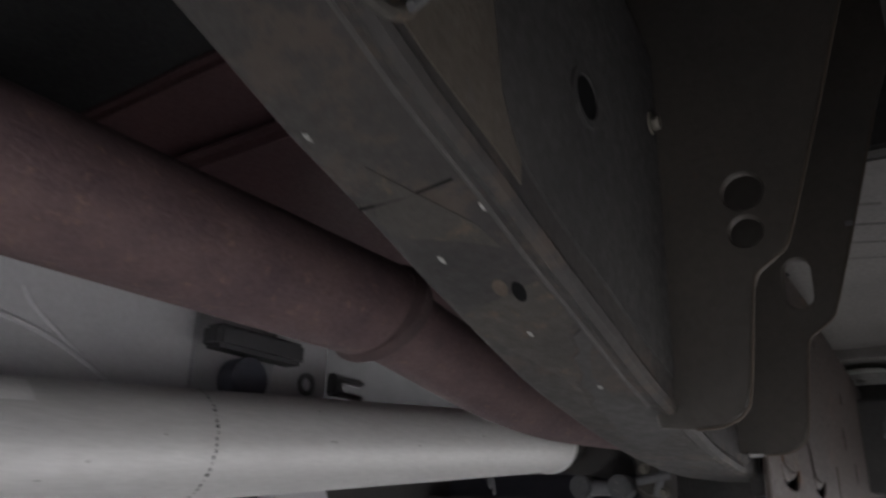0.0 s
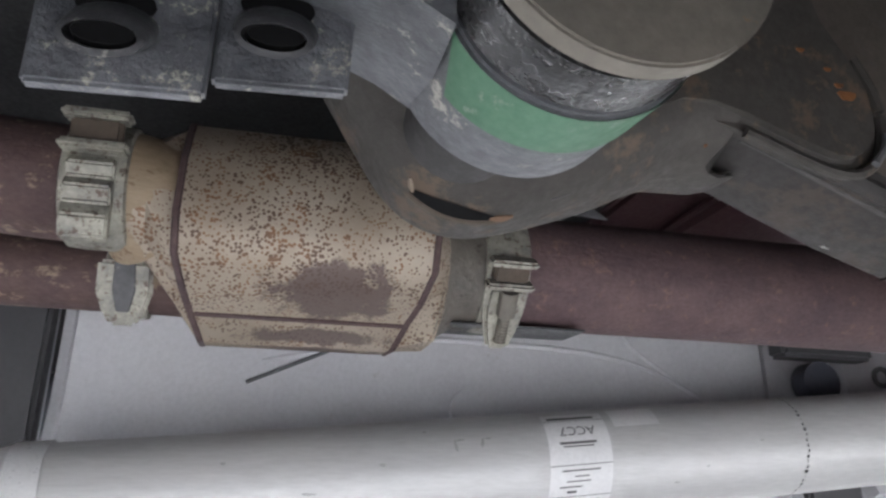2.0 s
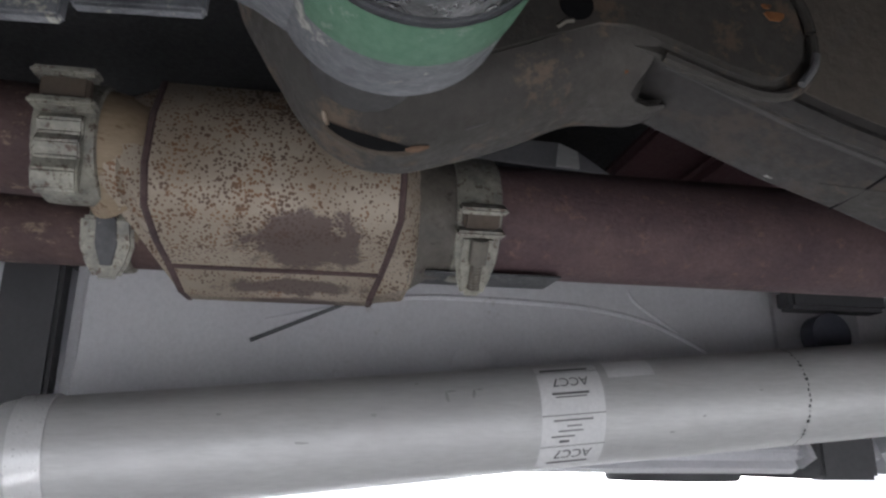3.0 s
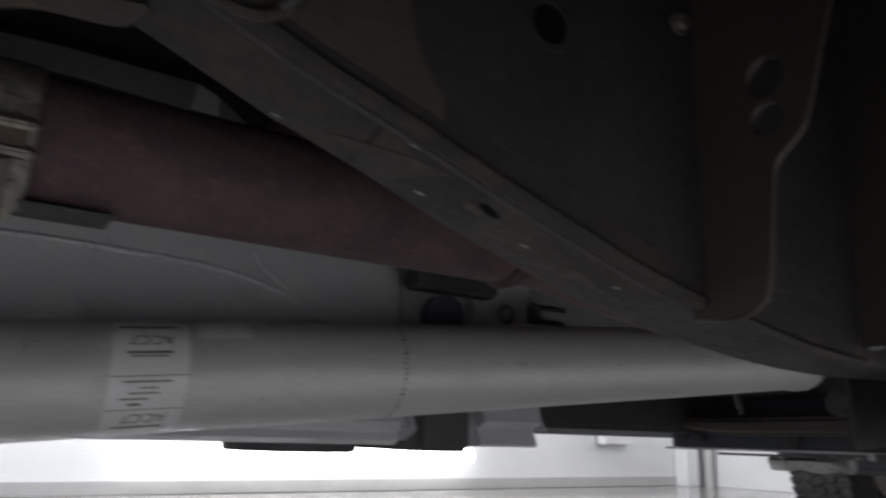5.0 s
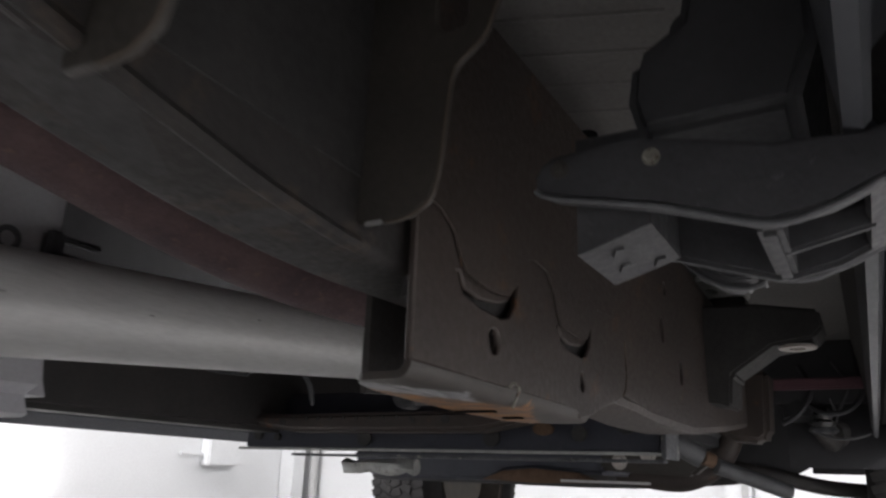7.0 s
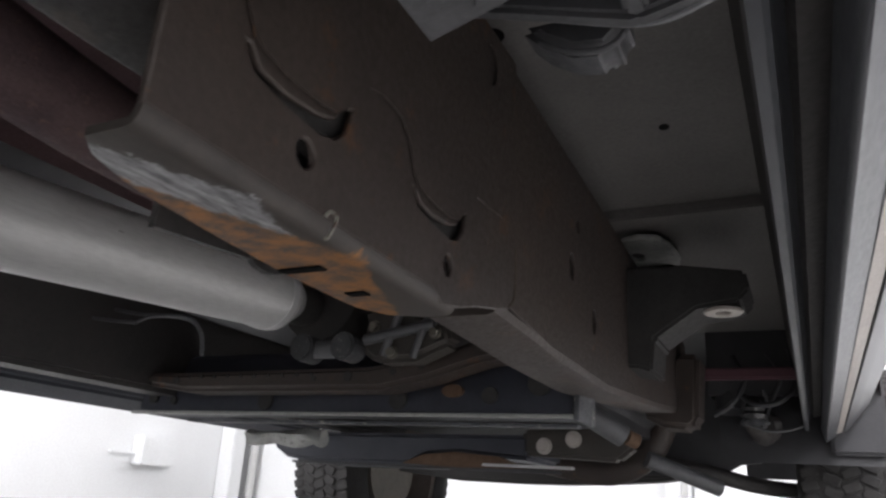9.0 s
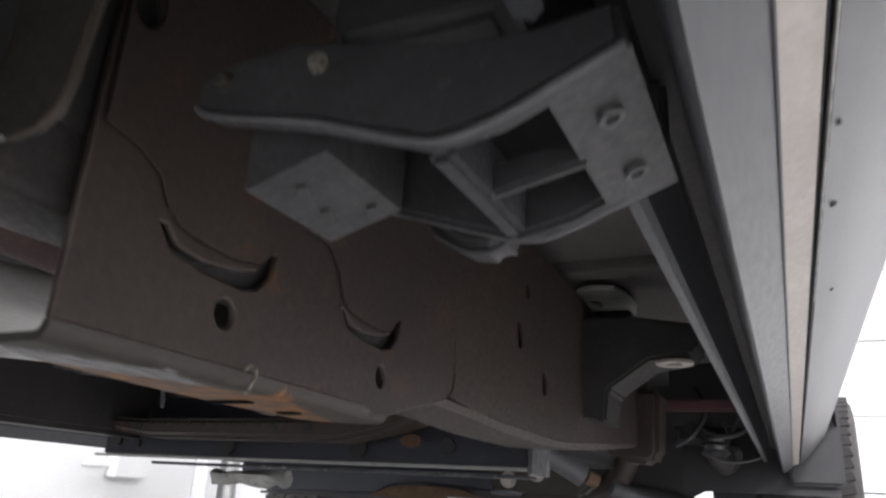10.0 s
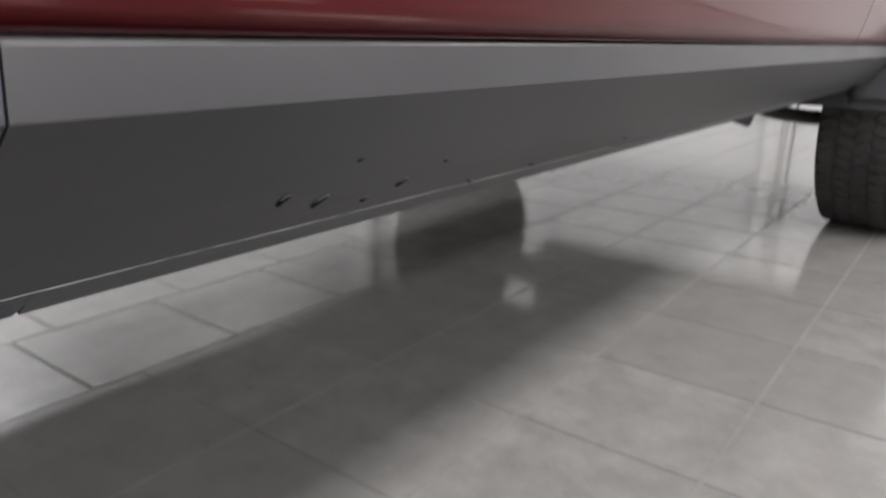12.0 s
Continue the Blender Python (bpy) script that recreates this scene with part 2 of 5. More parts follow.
def muffler_material():
    """Heat-tinted aluminised steel: pale tan, with many small rust specks and two dark worn patches."""
    m, nt, b = nodes_of("speckled_tan_steel")
    big = noise_tex(nt, 14, 5, 0.6)
    col = mix(nt, ramp(nt, big, [(0.35, (0, 0, 0)), (0.65, (1, 1, 1))]), (0.26, 0.215, 0.165), (0.345, 0.295, 0.238))
    tc = nt.nodes.new("ShaderNodeTexCoord")
    dots = nt.nodes.new("ShaderNodeTexVoronoi")
    dots.inputs["Scale"].default_value = 320
    nt.links.new(tc.outputs["Object"], dots.inputs["Vector"])
    add = nt.nodes.new("ShaderNodeMath")
    add.operation, add.inputs[1].default_value, add.inputs[2].default_value = "MULTIPLY_ADD", -0.9, 0.98
    nt.links.new(noise_tex(nt, 13, 5, 0.6), add.inputs[0])
    size = nt.nodes.new("ShaderNodeMath")
    size.operation, size.inputs[1].default_value = "MULTIPLY_ADD", -0.8
    nt.links.new(noise_tex(nt, 90, 3, 0.6), size.inputs[0])
    nt.links.new(add.outputs[0], size.inputs[2])
    spot = nt.nodes.new("ShaderNodeMath")
    spot.operation = "ADD"
    nt.links.new(dots.outputs["Distance"], spot.inputs[0])
    nt.links.new(size.outputs[0], spot.inputs[1])
    tone = mix(nt, ramp(nt, noise_tex(nt, 40, 3, 0.6), [(0.45, (0, 0, 0)), (0.6, (1, 1, 1))]), (0.075, 0.042, 0.027), (0.15, 0.072, 0.030))
    col = mix(nt, ramp(nt, spot.outputs[0], [(0.45, (0.92, 0.92, 0.92)), (0.55, (0, 0, 0))]), col, tone)
    warp = noise_tex(nt, 45, 5, 0.7)
    for (py, pz, sy, sz) in ((0.006, 0.6465, 0.135, 0.036), (0.0, 0.6215, 0.15, 0.014)):
        mp = nt.nodes.new("ShaderNodeMapping")
        mp.inputs["Location"].default_value = (0, -py / sy, -pz / sz)
        mp.inputs["Scale"].default_value = (0, 1 / sy, 1 / sz)
        nt.links.new(tc.outputs["Object"], mp.inputs[0])
        ln = nt.nodes.new("ShaderNodeVectorMath")
        ln.operation = "LENGTH"
        nt.links.new(mp.outputs[0], ln.inputs[0])
        ad = nt.nodes.new("ShaderNodeMath")
        ad.operation = "MULTIPLY_ADD"
        ad.inputs[1].default_value = 1.1
        nt.links.new(warp, ad.inputs[0])
        nt.links.new(ln.outputs["Value"], ad.inputs[2])
        col = mix(nt, ramp(nt, ad.outputs[0], [(0.0, (0.85, 0.85, 0.85)), (0.85, (0.85, 0.85, 0.85)), (0.98, (0, 0, 0))]), col, (0.078, 0.053, 0.050))
    nt.links.new(col, b.inputs["Base Color"])
    b.inputs["Roughness"].default_value = 0.55
    b.inputs["Metallic"].default_value = 0.25
    bump(nt, b, spot.outputs[0], 0.15, 0.001)
    return m


M["muffler"] = muffler_material()


def flange_material():
    """The frame's dark coat, worn along the lower edge to bare steel and orange rust."""
    m, nt, b = nodes_of("worn_frame_edge")
    tc = nt.nodes.new("ShaderNodeTexCoord")
    sep = nt.nodes.new("ShaderNodeSeparateXYZ")
    nt.links.new(tc.outputs["Object"], sep.inputs[0])
    warp = noise_tex(nt, 38, 8, 0.82)
    fine = noise_tex(nt, 160, 5, 0.75, (1, 0.15, 1))

    def along(y, w):
        d = nt.nodes.new("ShaderNodeMath")
        d.operation = "SUBTRACT"
        nt.links.new(sep.outputs["Y"], d.inputs[0])
        d.inputs[1].default_value = y
        a = nt.nodes.new("ShaderNodeMath")
        a.operation = "ABSOLUTE"
        nt.links.new(d.outputs[0], a.inputs[0])
        q = nt.nodes.new("ShaderNodeMath")
        q.operation = "MULTIPLY_ADD"
        q.inputs[1].default_value = 1 / w
        nt.links.new(a.outputs[0], q.inputs[0])
        nt.links.new(warp, q.inputs[2])
        low = nt.nodes.new("ShaderNodeMath")
        low.operation = "MULTIPLY_ADD"
        low.inputs[1].default_value = 26.0
        low.inputs[2].default_value = 0.272 * 26.0
        nt.links.new(sep.outputs["X"], low.inputs[0])
        t = nt.nodes.new("ShaderNodeMath")
        t.operation = "ADD"
        nt.links.new(q.outputs[0], t.inputs[0])
        nt.links.new(low.outputs[0], t.inputs[1])
        return ramp(nt, t.outputs[0], [(0.0, (1, 1, 1)), (0.9, (1, 1, 1)), (0.98, (0, 0, 0))])

    base = mix(nt, ramp(nt, warp, [(0.35, (0, 0, 0)), (0.65, (1, 1, 1))]), (0.034, 0.029, 0.026), (0.052, 0.042, 0.036))
    steel = mix(nt, ramp(nt, fine, [(0.38, (0, 0, 0)), (0.62, (1, 1, 1))]), (0.07, 0.07, 0.075), (0.36, 0.36, 0.37))
    rusty = mix(nt, ramp(nt, noise_tex(nt, 60, 5, 0.75), [(0.4, (0, 0, 0)), (0.62, (1, 1, 1))]), (0.27, 0.115, 0.03), (0.07, 0.05, 0.04))
    col = mix(nt, along(0.88, 0.11), base, steel)
    col = mix(nt, along(0.985, 0.11), col, rusty)
    nt.links.new(col, b.inputs["Base Color"])
    b.inputs["Roughness"].default_value = 0.55
    bump(nt, b, fine, 0.3, 0.001)
    return m


M["flange"] = flange_material()

# ---------------------------------------------------------------- mesh helpers
def to_object(name, bm, material, smooth=True):
    bmesh.ops.recalc_face_normals(bm, faces=bm.faces[:])
    me = bpy.data.meshes.new(name)
    bm.to_mesh(me)
    bm.free()
    for m in material if isinstance(material, (list, tuple)) else (material,):
        me.materials.append(m)
    if smooth:
        me.polygons.foreach_set("use_smooth", [True] * len(me.polygons))
        me.set_sharp_from_angle(angle=radians(38))
    return new(name, me)


def part(name, bm, material, parent, label=""):
    """One mesh object under a thing or a part, with its vertices given in world places."""
    ob = to_object(name, bm, material)
    ob.parent = parent
    if parent.type == "EMPTY":
        ob.matrix_parent_inverse = parent.matrix_basis.inverted()
    return tagged(ob, label)


def thing(name, at, label, category, group="", kind=""):
    e = new(name)
    e.empty_display_size = 0.1
    e.matrix_basis = Matrix.Translation(at)
    return tagged(e, label, category, group, kind)


def bevel(bm, width, seg=2, angle=30):
    edges = [e for e in bm.edges if len(e.link_faces) == 2 and e.calc_face_angle(0) > radians(angle)]
    if edges:
        bmesh.ops.bevel(bm, geom=edges, offset=width, segments=seg, affect="EDGES", clamp_overlap=True)
    return bm


def place(axis, u, v, w):
    """The point with the coordinates u, v across an axis and w along it."""
    return {"x": (w, u, v), "y": (u, w, v), "z": (u, v, w)}[axis]


def prism(axis, pts, lo, hi, holes=(), bev=0.0, seg=2, bm=None):
    """A flat outline (with holes) across an axis, given thickness from lo to hi."""
    own = bmesh.new()
    edges = []
    for loop in (pts, *holes):
        vs = [own.verts.new(place(axis, u, v, lo)) for u, v in loop]
        edges += [own.edges.new((vs[i], vs[(i + 1) % len(vs)])) for i in range(len(vs))]
    if holes:
        bmesh.ops.triangle_fill(own, edges=edges, use_beauty=True)
    else:
        own.faces.new(own.verts[:])
    geo = bmesh.ops.extrude_face_region(own, geom=own.faces[:])["geom"]
    shift = Vector(place(axis, 0, 0, hi - lo))
    bmesh.ops.translate(own, vec=shift, verts=[g for g in geo if isinstance(g, bmesh.types.BMVert)])
    bmesh.ops.recalc_face_normals(own, faces=own.faces[:])
    if bev:
        bevel(own, bev, seg)
    return join(bm, own)


def join(bm, own):
    """Adds a bmesh to another one, or passes it on if there is no other."""
    if bm is None:
        return own
    me = bpy.data.meshes.new("tmp")
    own.to_mesh(me)
    own.free()
    bm.from_mesh(me)
    bpy.data.meshes.remove(me)
    return bm


def box(lo, hi, bev=0.0, seg=2, bm=None, turn=None):
    own = bmesh.new()
    bmesh.ops.create_cube(own, size=1)
    lo, hi = Vector(lo), Vector(hi)
    for v in own.verts:
        v.co = Vector((v.co.x * (hi.x - lo.x), v.co.y * (hi.y - lo.y), v.co.z * (hi.z - lo.z)))
    if bev:
        bevel(own, bev, seg)
    m = Matrix.Translation((lo + hi) / 2)
    if turn:
        m = m @ Euler([radians(a) for a in turn]).to_matrix().to_4x4()
    own.transform(m)
    return join(bm, own)


def loft(rings, closed=True, caps=True, bm=None):
    """Skins a row of rings of points, all of the same count."""
    own = bmesh.new()
    vs = [[own.verts.new(p) for p in ring] for ring in rings]
    n = len(rings[0])
    for a, b in zip(vs, vs[1:]):
        for i in range(n if closed else n - 1):
            own.faces.new((a[i], a[(i + 1) % n], b[(i + 1) % n], b[i]))
    if caps and closed:
        own.faces.new(vs[0])
        own.faces.new(vs[-1])
    bmesh.ops.recalc_face_normals(own, faces=own.faces[:])
    return join(bm, own)


def tube(path, radius, seg=24, bm=None, caps=True, squash=1.0):
    """A round bar along a path; radius: one number, or one for each point."""
    path = [Vector(p) for p in path]
    rs = radius if isinstance(radius, (list, tuple)) else [radius] * len(path)
    rings = []
    for i, p in enumerate(path):
        d = (path[min(i + 1, len(path) - 1)] - path[max(i - 1, 0)]).normalized()
        side = d.cross(Vector((0, 0, 1)))
        side = side.normalized() if side.length > 0.05 else Vector((1, 0, 0))
        up = side.cross(d).normalized()
        rings.append([p + rs[i] * (math.cos(a) * side + squash * math.sin(a) * up) for a in (2 * math.pi * k / seg for k in range(seg))])
    return loft(rings, True, caps, bm)


def smooth_path(pts, n=6):
    """A path rounded through its points."""
    pts = [Vector(p) for p in pts]
    out = []
    for i in range(len(pts) - 1):
        p0, p1, p2, p3 = pts[max(i - 1, 0)], pts[i], pts[i + 1], pts[min(i + 2, len(pts) - 1)]
        for k in range(n):
            t = k / n
            out.append(0.5 * (2 * p1 + (p2 - p0) * t + (2 * p0 - 5 * p1 + 4 * p2 - p3) * t * t + (3 * p1 - p0 - 3 * p2 + p3) * t ** 3))
    return out + [pts[-1]]


def disc(axis, c, r, lo, hi, seg=32, bev=0.0, bm=None, inner=0.0):
    ring = lambda q: [(c[0] + q * math.cos(2 * math.pi * k / seg), c[1] + q * math.sin(2 * math.pi * k / seg)) for k in range(seg)]
    return prism(axis, ring(r), lo, hi, (ring(inner),) if inner else (), bev, 2, bm)


def oval(c, ru, rv, seg=16, turn=0.0):
    ca, sa = math.cos(radians(turn)), math.sin(radians(turn))
    out = []
    for k in range(seg):
        a = 2 * math.pi * k / seg
        u, v = ru * math.cos(a), rv * math.sin(a)
        out.append((c[0] + ca * u - sa * v, c[1] + sa * u + ca * v))
    return out


def bolt(axis, c, r, at, height, bm=None):
    """A hexagon head with a washer, standing off a face along the axis."""
    bm = disc(axis, c, r * 1.35, at, at + height * 0.25, 20, 0, bm)
    hexa = [(c[0] + r * math.cos(k * math.pi / 3 + 0.3), c[1] + r * math.sin(k * math.pi / 3 + 0.3)) for k in range(6)]
    return prism(axis, hexa, at + height * 0.25, at + height, (), abs(height) * 0.12, 1, bm)


def interp(y, table):
    return float(np.interp(y, [a for a, _ in table], [b for _, b in table]))


# ---------------------------------------------------------------- the room
XL, XR, YB, YF = -6.0, 8.0, -4.5, 7.6


def wall(name, lo, hi, label):
    return tagged(to_object(name, box(lo, hi), M["wall"], False), label, "wall", kind="structure")


wall_west = wall("wall_west", (XL - 0.2, YB, 0), (XL, YF, CEIL), "white painted workshop wall with a grey skirting")
wall_north = wall("wall_north", (XL - 0.2, YF, 0), (XR + 0.2, YF + 0.2, CEIL), "white wall at the far end of the workshop")
wall_east = wall("wall_east", (XR, YB, 0), (XR + 0.2, YF, CEIL), "white painted plain workshop wall")
wall_south = wall("wall_south", (XL - 0.2, YB - 0.2, 0), (XR + 0.2, YB, CEIL), "white painted plain workshop wall behind")
tagged(to_object("ceiling", box((XL - 0.2, YB - 0.2, CEIL), (XR + 0.2, YF + 0.2, CEIL + 0.2)), M["ceiling"], False), "plain white workshop ceiling", "ceiling", kind="structure")
# Housings for the unseen lamps, added where the area lights hang.
for lx, ly in ((1.9, 1.6), (1.9, -1.8), (1.9, 5.2), (4.6, 1.6), (4.6, -1.8), (4.6, 5.2), (-5.2, 1.6), (-5.2, -1.8), (-5.2, 5.2), (-0.8, 5.8)):
    t_ = thing("ceiling_light", (lx, ly, CEIL), "unseen white ceiling light with a bright flat panel", "lamp", "ceiling lights")
    part("frame", box((lx - 0.35, ly - 1.15, CEIL - 0.05), (lx + 0.35, ly + 1.15, CEIL - 0.002), 0.01), M["wall"], t_)
    part("diffuser", box((lx - 0.3, ly - 1.1, CEIL - 0.06), (lx + 0.3, ly + 1.1, CEIL - 0.052)), M["panel_light"], t_, "glowing white diffuser")
tagged(to_object("baseboard", box((XL + 0.002, YB, 0.002), (XL + 0.03, YF - 0.3, 0.1), 0.004), M["wall_grey"]), "grey tiled skirting along the wall", "skirting", kind="structure")

# floor: joints as one bed, tiles on it
floor = tagged(to_object("floor", box((XL - 0.2, YB - 0.2, -0.2), (XR + 0.2, YF + 0.2, -0.0015)), M["grout"], False), "glossy grey tiled workshop floor with pale joints", "floor", kind="structure")

# ---------------------------------------------------------------- the truck
truck = thing("pickup_truck", (-0.8, 1.8, 0.0), "red pickup truck with grey sills, parked on a tiled floor", "truck")
# rear part of the frame rail, which rises over the axle
REAR = [  # y, outer x, inner x, bottom z
    (-0.60, -0.250, -0.325, 0.82), (-0.20, -0.250, -0.325, 0.79), (0.00, -0.250, -0.325, 0.745), (0.10, -0.250, -0.325, 0.710), (0.21, -0.251, -0.325, 0.668),
    (0.274, -0.251, -0.325, 0.641), (0.325, -0.250, -0.325, 0.624), (0.375, -0.249, -0.325, 0.605), (0.435, -0.248, -0.325, 0.585), (0.49, -0.249, -0.325, 0.568),
    (0.57, -0.252, -0.325, 0.552), (0.65, -0.256, -0.325, 0.540), (0.72, -0.2585, -0.325, 0.534), (0.78, -0.2595, -0.325, 0.532), (0.92, -0.262, -0.325, 0.535)]


def rail_ring(y, xo, xi, zb, zt, r=0.008, n=4):
    """A box section with rounded corners across y."""
    pts = []
    for cx, cz, a0 in ((xo - r, zb + r, -90), (xo - r, zt - r, 0), (xi + r, zt - r, 90), (xi + r, zb + r, 180)):
        for k in range(n + 1):
            a = radians(a0 + 90 * k / n)
            pts.append((cx + r * math.cos(a), y, cz + r * math.sin(a)))
    return pts


ys = [y for y, *_ in REAR]


def rail_at(y, j):
    return float(np.interp(y, ys, [r[j] for r in REAR]))


rings = []
for k in range(60):
    y = ys[0] + (ys[-1] - ys[0]) * k / 59
    rings.append(rail_ring(y, rail_at(y, 1), rail_at(y, 2), rail_at(y, 3), min(rail_at(y, 3) + 0.27, 0.94)))
rear_rail = part("rear_frame_rail", loft(rings), M["rail_coat"], truck, "dark coated steel frame rail with scratches")
COAT_LOW = [(0.320, 0.715), (0.323, 0.685), (0.331, 0.660), (0.346, 0.641), (0.38, 0.626), (0.43, 0.609), (0.49, 0.590), (0.545, 0.578)]


def web_sheet(low, top, y0, y1, off, n=70):
    """A thin sheet that follows the outer side of the rear rail between two curves."""
    rings = []
    for k in range(n + 1):
        y = y0 + (y1 - y0) * k / n
        x, zl, zt = rail_at(y, 1), low(y), top(y)
        rings.append([(x - 0.002, y, zl), (x + off, y, zl), (x + off, y, max(zt, zl + 0.0005)), (x - 0.002, y, max(zt, zl + 0.0005))])
    return loft(rings)


def on_web(bm, off):
    """Lays a flat sheet along the outer side of the rear rail."""
    for v in bm.verts:
        v.co.x += rail_at(v.co.y, 1) + off
    return bm


def under_flange(pts, thick=0.0007):
    """A thin patch below the rear rail's lower flange, following its slope."""
    own = prism("z", pts, 0.0, -thick)
    bmesh.ops.triangulate(own, faces=own.faces[:])
    for v in own.verts:
        v.co.z += rail_at(v.co.y, 3)
    return own


part("edge_bead", tube([(rail_at(y, 1) - 0.0035, y, rail_at(y, 3) + 0.004) for y in (0.10 + 0.02 * k for k in range(33))], 0.0055, 8), M["rail_coat"], rear_rail, "rolled bead along the lower edge")
part("groove", tube([(rail_at(y, 1) - 0.0115, y, rail_at(y, 3) - 0.0002) for y in (0.19 + 0.02 * k for k in range(18))], 0.0013, 6), M["frame_black"], rear_rail, "dark groove beside the bead")
part("scratch", tube([(-0.267, 0.318, rail_at(0.318, 3)), (-0.292, 0.321, rail_at(0.321, 3)), (-0.321, 0.322, rail_at(0.322, 3))], 0.0007, 6), M["void"], rear_rail, "thin dark scratch across the flange")
for sx, sy in ((-0.313, 0.277), (-0.263, 0.336), (-0.278, 0.494), (-0.302, 0.362), (-0.290, 0.43)):
    part("chip", under_flange([(sx - 0.0008, sy - 0.0025), (sx + 0.0012, sy - 0.001), (sx + 0.0006, sy + 0.003), (sx - 0.001, sy + 0.001)]), M["lip_metal"], rear_rail, "pale paint chip")
dent = part("dent", under_flange([(p[0] * 1.0, p[1]) for p in oval((-0.277, 0.394), 0.0035, 0.008, 12, 15)]), M["void"], rear_rail, "small dark dent")
part("dent_rim", under_flange([(p[0], p[1]) for p in oval((-0.285, 0.389), 0.004, 0.007, 10, 20)], 0.0004), M["bare_brown"], dent)
part("flange_patch", under_flange([(-0.258, 0.428), (-0.268, 0.437), (-0.271, 0.452), (-0.278, 0.458), (-0.280, 0.476), (-0.287, 0.487), (-0.288, 0.512), (-0.295, 0.522), (-0.297, 0.560), (-0.303, 0.60), (-0.303, 0.69), (-0.262, 0.69), (-0.258, 0.56)]), M["rubber_dull"], rear_rail, "dark patch where the brown coat ends")
part("flange_wear", under_flange([(-0.300, 0.30), (-0.272, 0.345), (-0.262, 0.40), (-0.262, 0.425), (-0.271, 0.436), (-0.274, 0.452), (-0.281, 0.458), (-0.283, 0.476), (-0.290, 0.487), (-0.291, 0.512), (-0.298, 0.522), (-0.300, 0.60), (-0.306, 0.69), (-0.320, 0.69), (-0.320, 0.42), (-0.317, 0.33)], 0.0003), M["frame_rear"], rear_rail, "brown worn stretch of the flange")
part("web_wear", web_sheet(lambda y: rail_at(y, 3) + 0.014, lambda y: rail_at(y, 3) + 0.25, 0.20, 0.345, 0.0007), M["web_brown"], rear_rail, "brown worn stretch of the web")
part("web_coating", web_sheet(lambda y: interp(y, COAT_LOW), lambda y: rail_at(y, 3) + 0.255, 0.320, 0.90, 0.0014), M["rubber_dull"], rear_rail, "black underseal on the web")
hole = part("hole_rim", on_web(disc("x", (0.415, 0.710), 0.0185, 0.0, 0.0028, 24, 0.001, None, 0.0125), 0.0), M["rubber_dull"], rear_rail, "pressed rim of a round hole")
# Solid disc; the dark inside of the hole is only its colour.
part("hole_shade", on_web(disc("x", (0.415, 0.710), 0.0125, 0.0, 0.0019, 20), 0.0), M["void"], hole, "near-black disc for the shade in the rail hole")
part("small_bolt", on_web(bolt("x", (0.532, 0.752), 0.006, 0.001, 0.007), 0.0), M["cap"], rear_rail, "dull bolt head on the web")

# spring hanger: stamped plate with a wide rolled lip under the rail, notched at its front end
HANGER = [(-0.034, 0.80), (-0.036, 0.745), (-0.034, 0.712), (-0.018, 0.681), (-0.009, 0.666), (0.0, 0.651), (0.009, 0.640), (0.020, 0.631), (0.032, 0.6255), (0.045, 0.623), (0.059, 0.6235), (0.073, 0.627), (0.100, 0.636),
          (0.126, 0.6465), (0.145, 0.656), (0.160, 0.6615), (0.178, 0.6625), (0.192, 0.6635), (0.204, 0.668), (0.215, 0.676)]


def open_smooth(pts, n=6):
    """A rounded line through points (y, z)."""
    return [Vector((p[1], p[2], 0)) for p in smooth_path([(0, y, z) for y, z in pts], n)]


hang = open_smooth(HANGER)
LIP_ENDS = [(-0.326, 0.0072, 0.192), (-0.319, 0.0036, 0.198), (-0.310, 0.0010, 0.202), (-0.297, 0.0, 0.2045), (-0.2885, 0.0, 0.2020), (-0.2850, 0.0, 0.1880), (-0.2805, 0.0002, 0.1785), (-0.2745, 0.0012, 0.1740), (-0.2670, 0.0032, 0.1735), (-0.2580, 0.0070, 0.1780), (-0.2505, 0.0125, 0.1790), (-0.2465, 0.0180, 0.1790), (-0.2440, 0.0260, 0.1790)]  # x, inset, where the lip ends


def along_hanger(y_end, share, d):
    """A place on the hanger's outline, moved inwards by d; share runs from its rear end to y_end."""
    last = next(i for i in range(20, len(hang)) if hang[i].x >= y_end or i == len(hang) - 1)
    f = share * last
    i = min(int(f), last - 1)
    p = hang[i].lerp(hang[i + 1], f - i)
    t = (hang[min(i + 2, len(hang) - 1)] - hang[max(i - 1, 0)]).normalized()
    return p + d * Vector((-t.y, t.x, 0))


rings = []
for k in range(91):
    ring = []
    for thick in (0.0, 0.0035):
        side = [(x if not thick or x < -0.26 else x - thick, *along_hanger(e, k / 90, d + (thick if x < -0.25 else 0))[:2]) for x, d, e in LIP_ENDS]
        ring += side if not thick else side[::-1]
    rings.append(ring)
hanger = part("spring_hanger", loft(rings), M["frame_rear"], truck, "dark stamped spring hanger with rusty welds")
FACE = [(p.x, p.y) for p in (along_hanger(0.19, k / 36, 0.0205) for k in range(37)) if p.x < 0.122] + [(0.136, 0.6720), (0.148, 0.6770), (0.163, 0.6775), (0.179, 0.6735), (0.195, 0.6675), (0.212, 0.6612), (0.230, 0.6562), (0.2445, 0.6568), (0.2550, 0.6632), (0.2615, 0.6740), (0.2640, 0.6880), (0.2620, 0.7050), (0.2540, 0.7230), (0.240, 0.745), (0.225, 0.80)]
part("face_plate", prism("x", FACE, -0.262, -0.2424, (), 0.0065, 5), M["frame_rear"], hanger, "flat face welded on the rail")
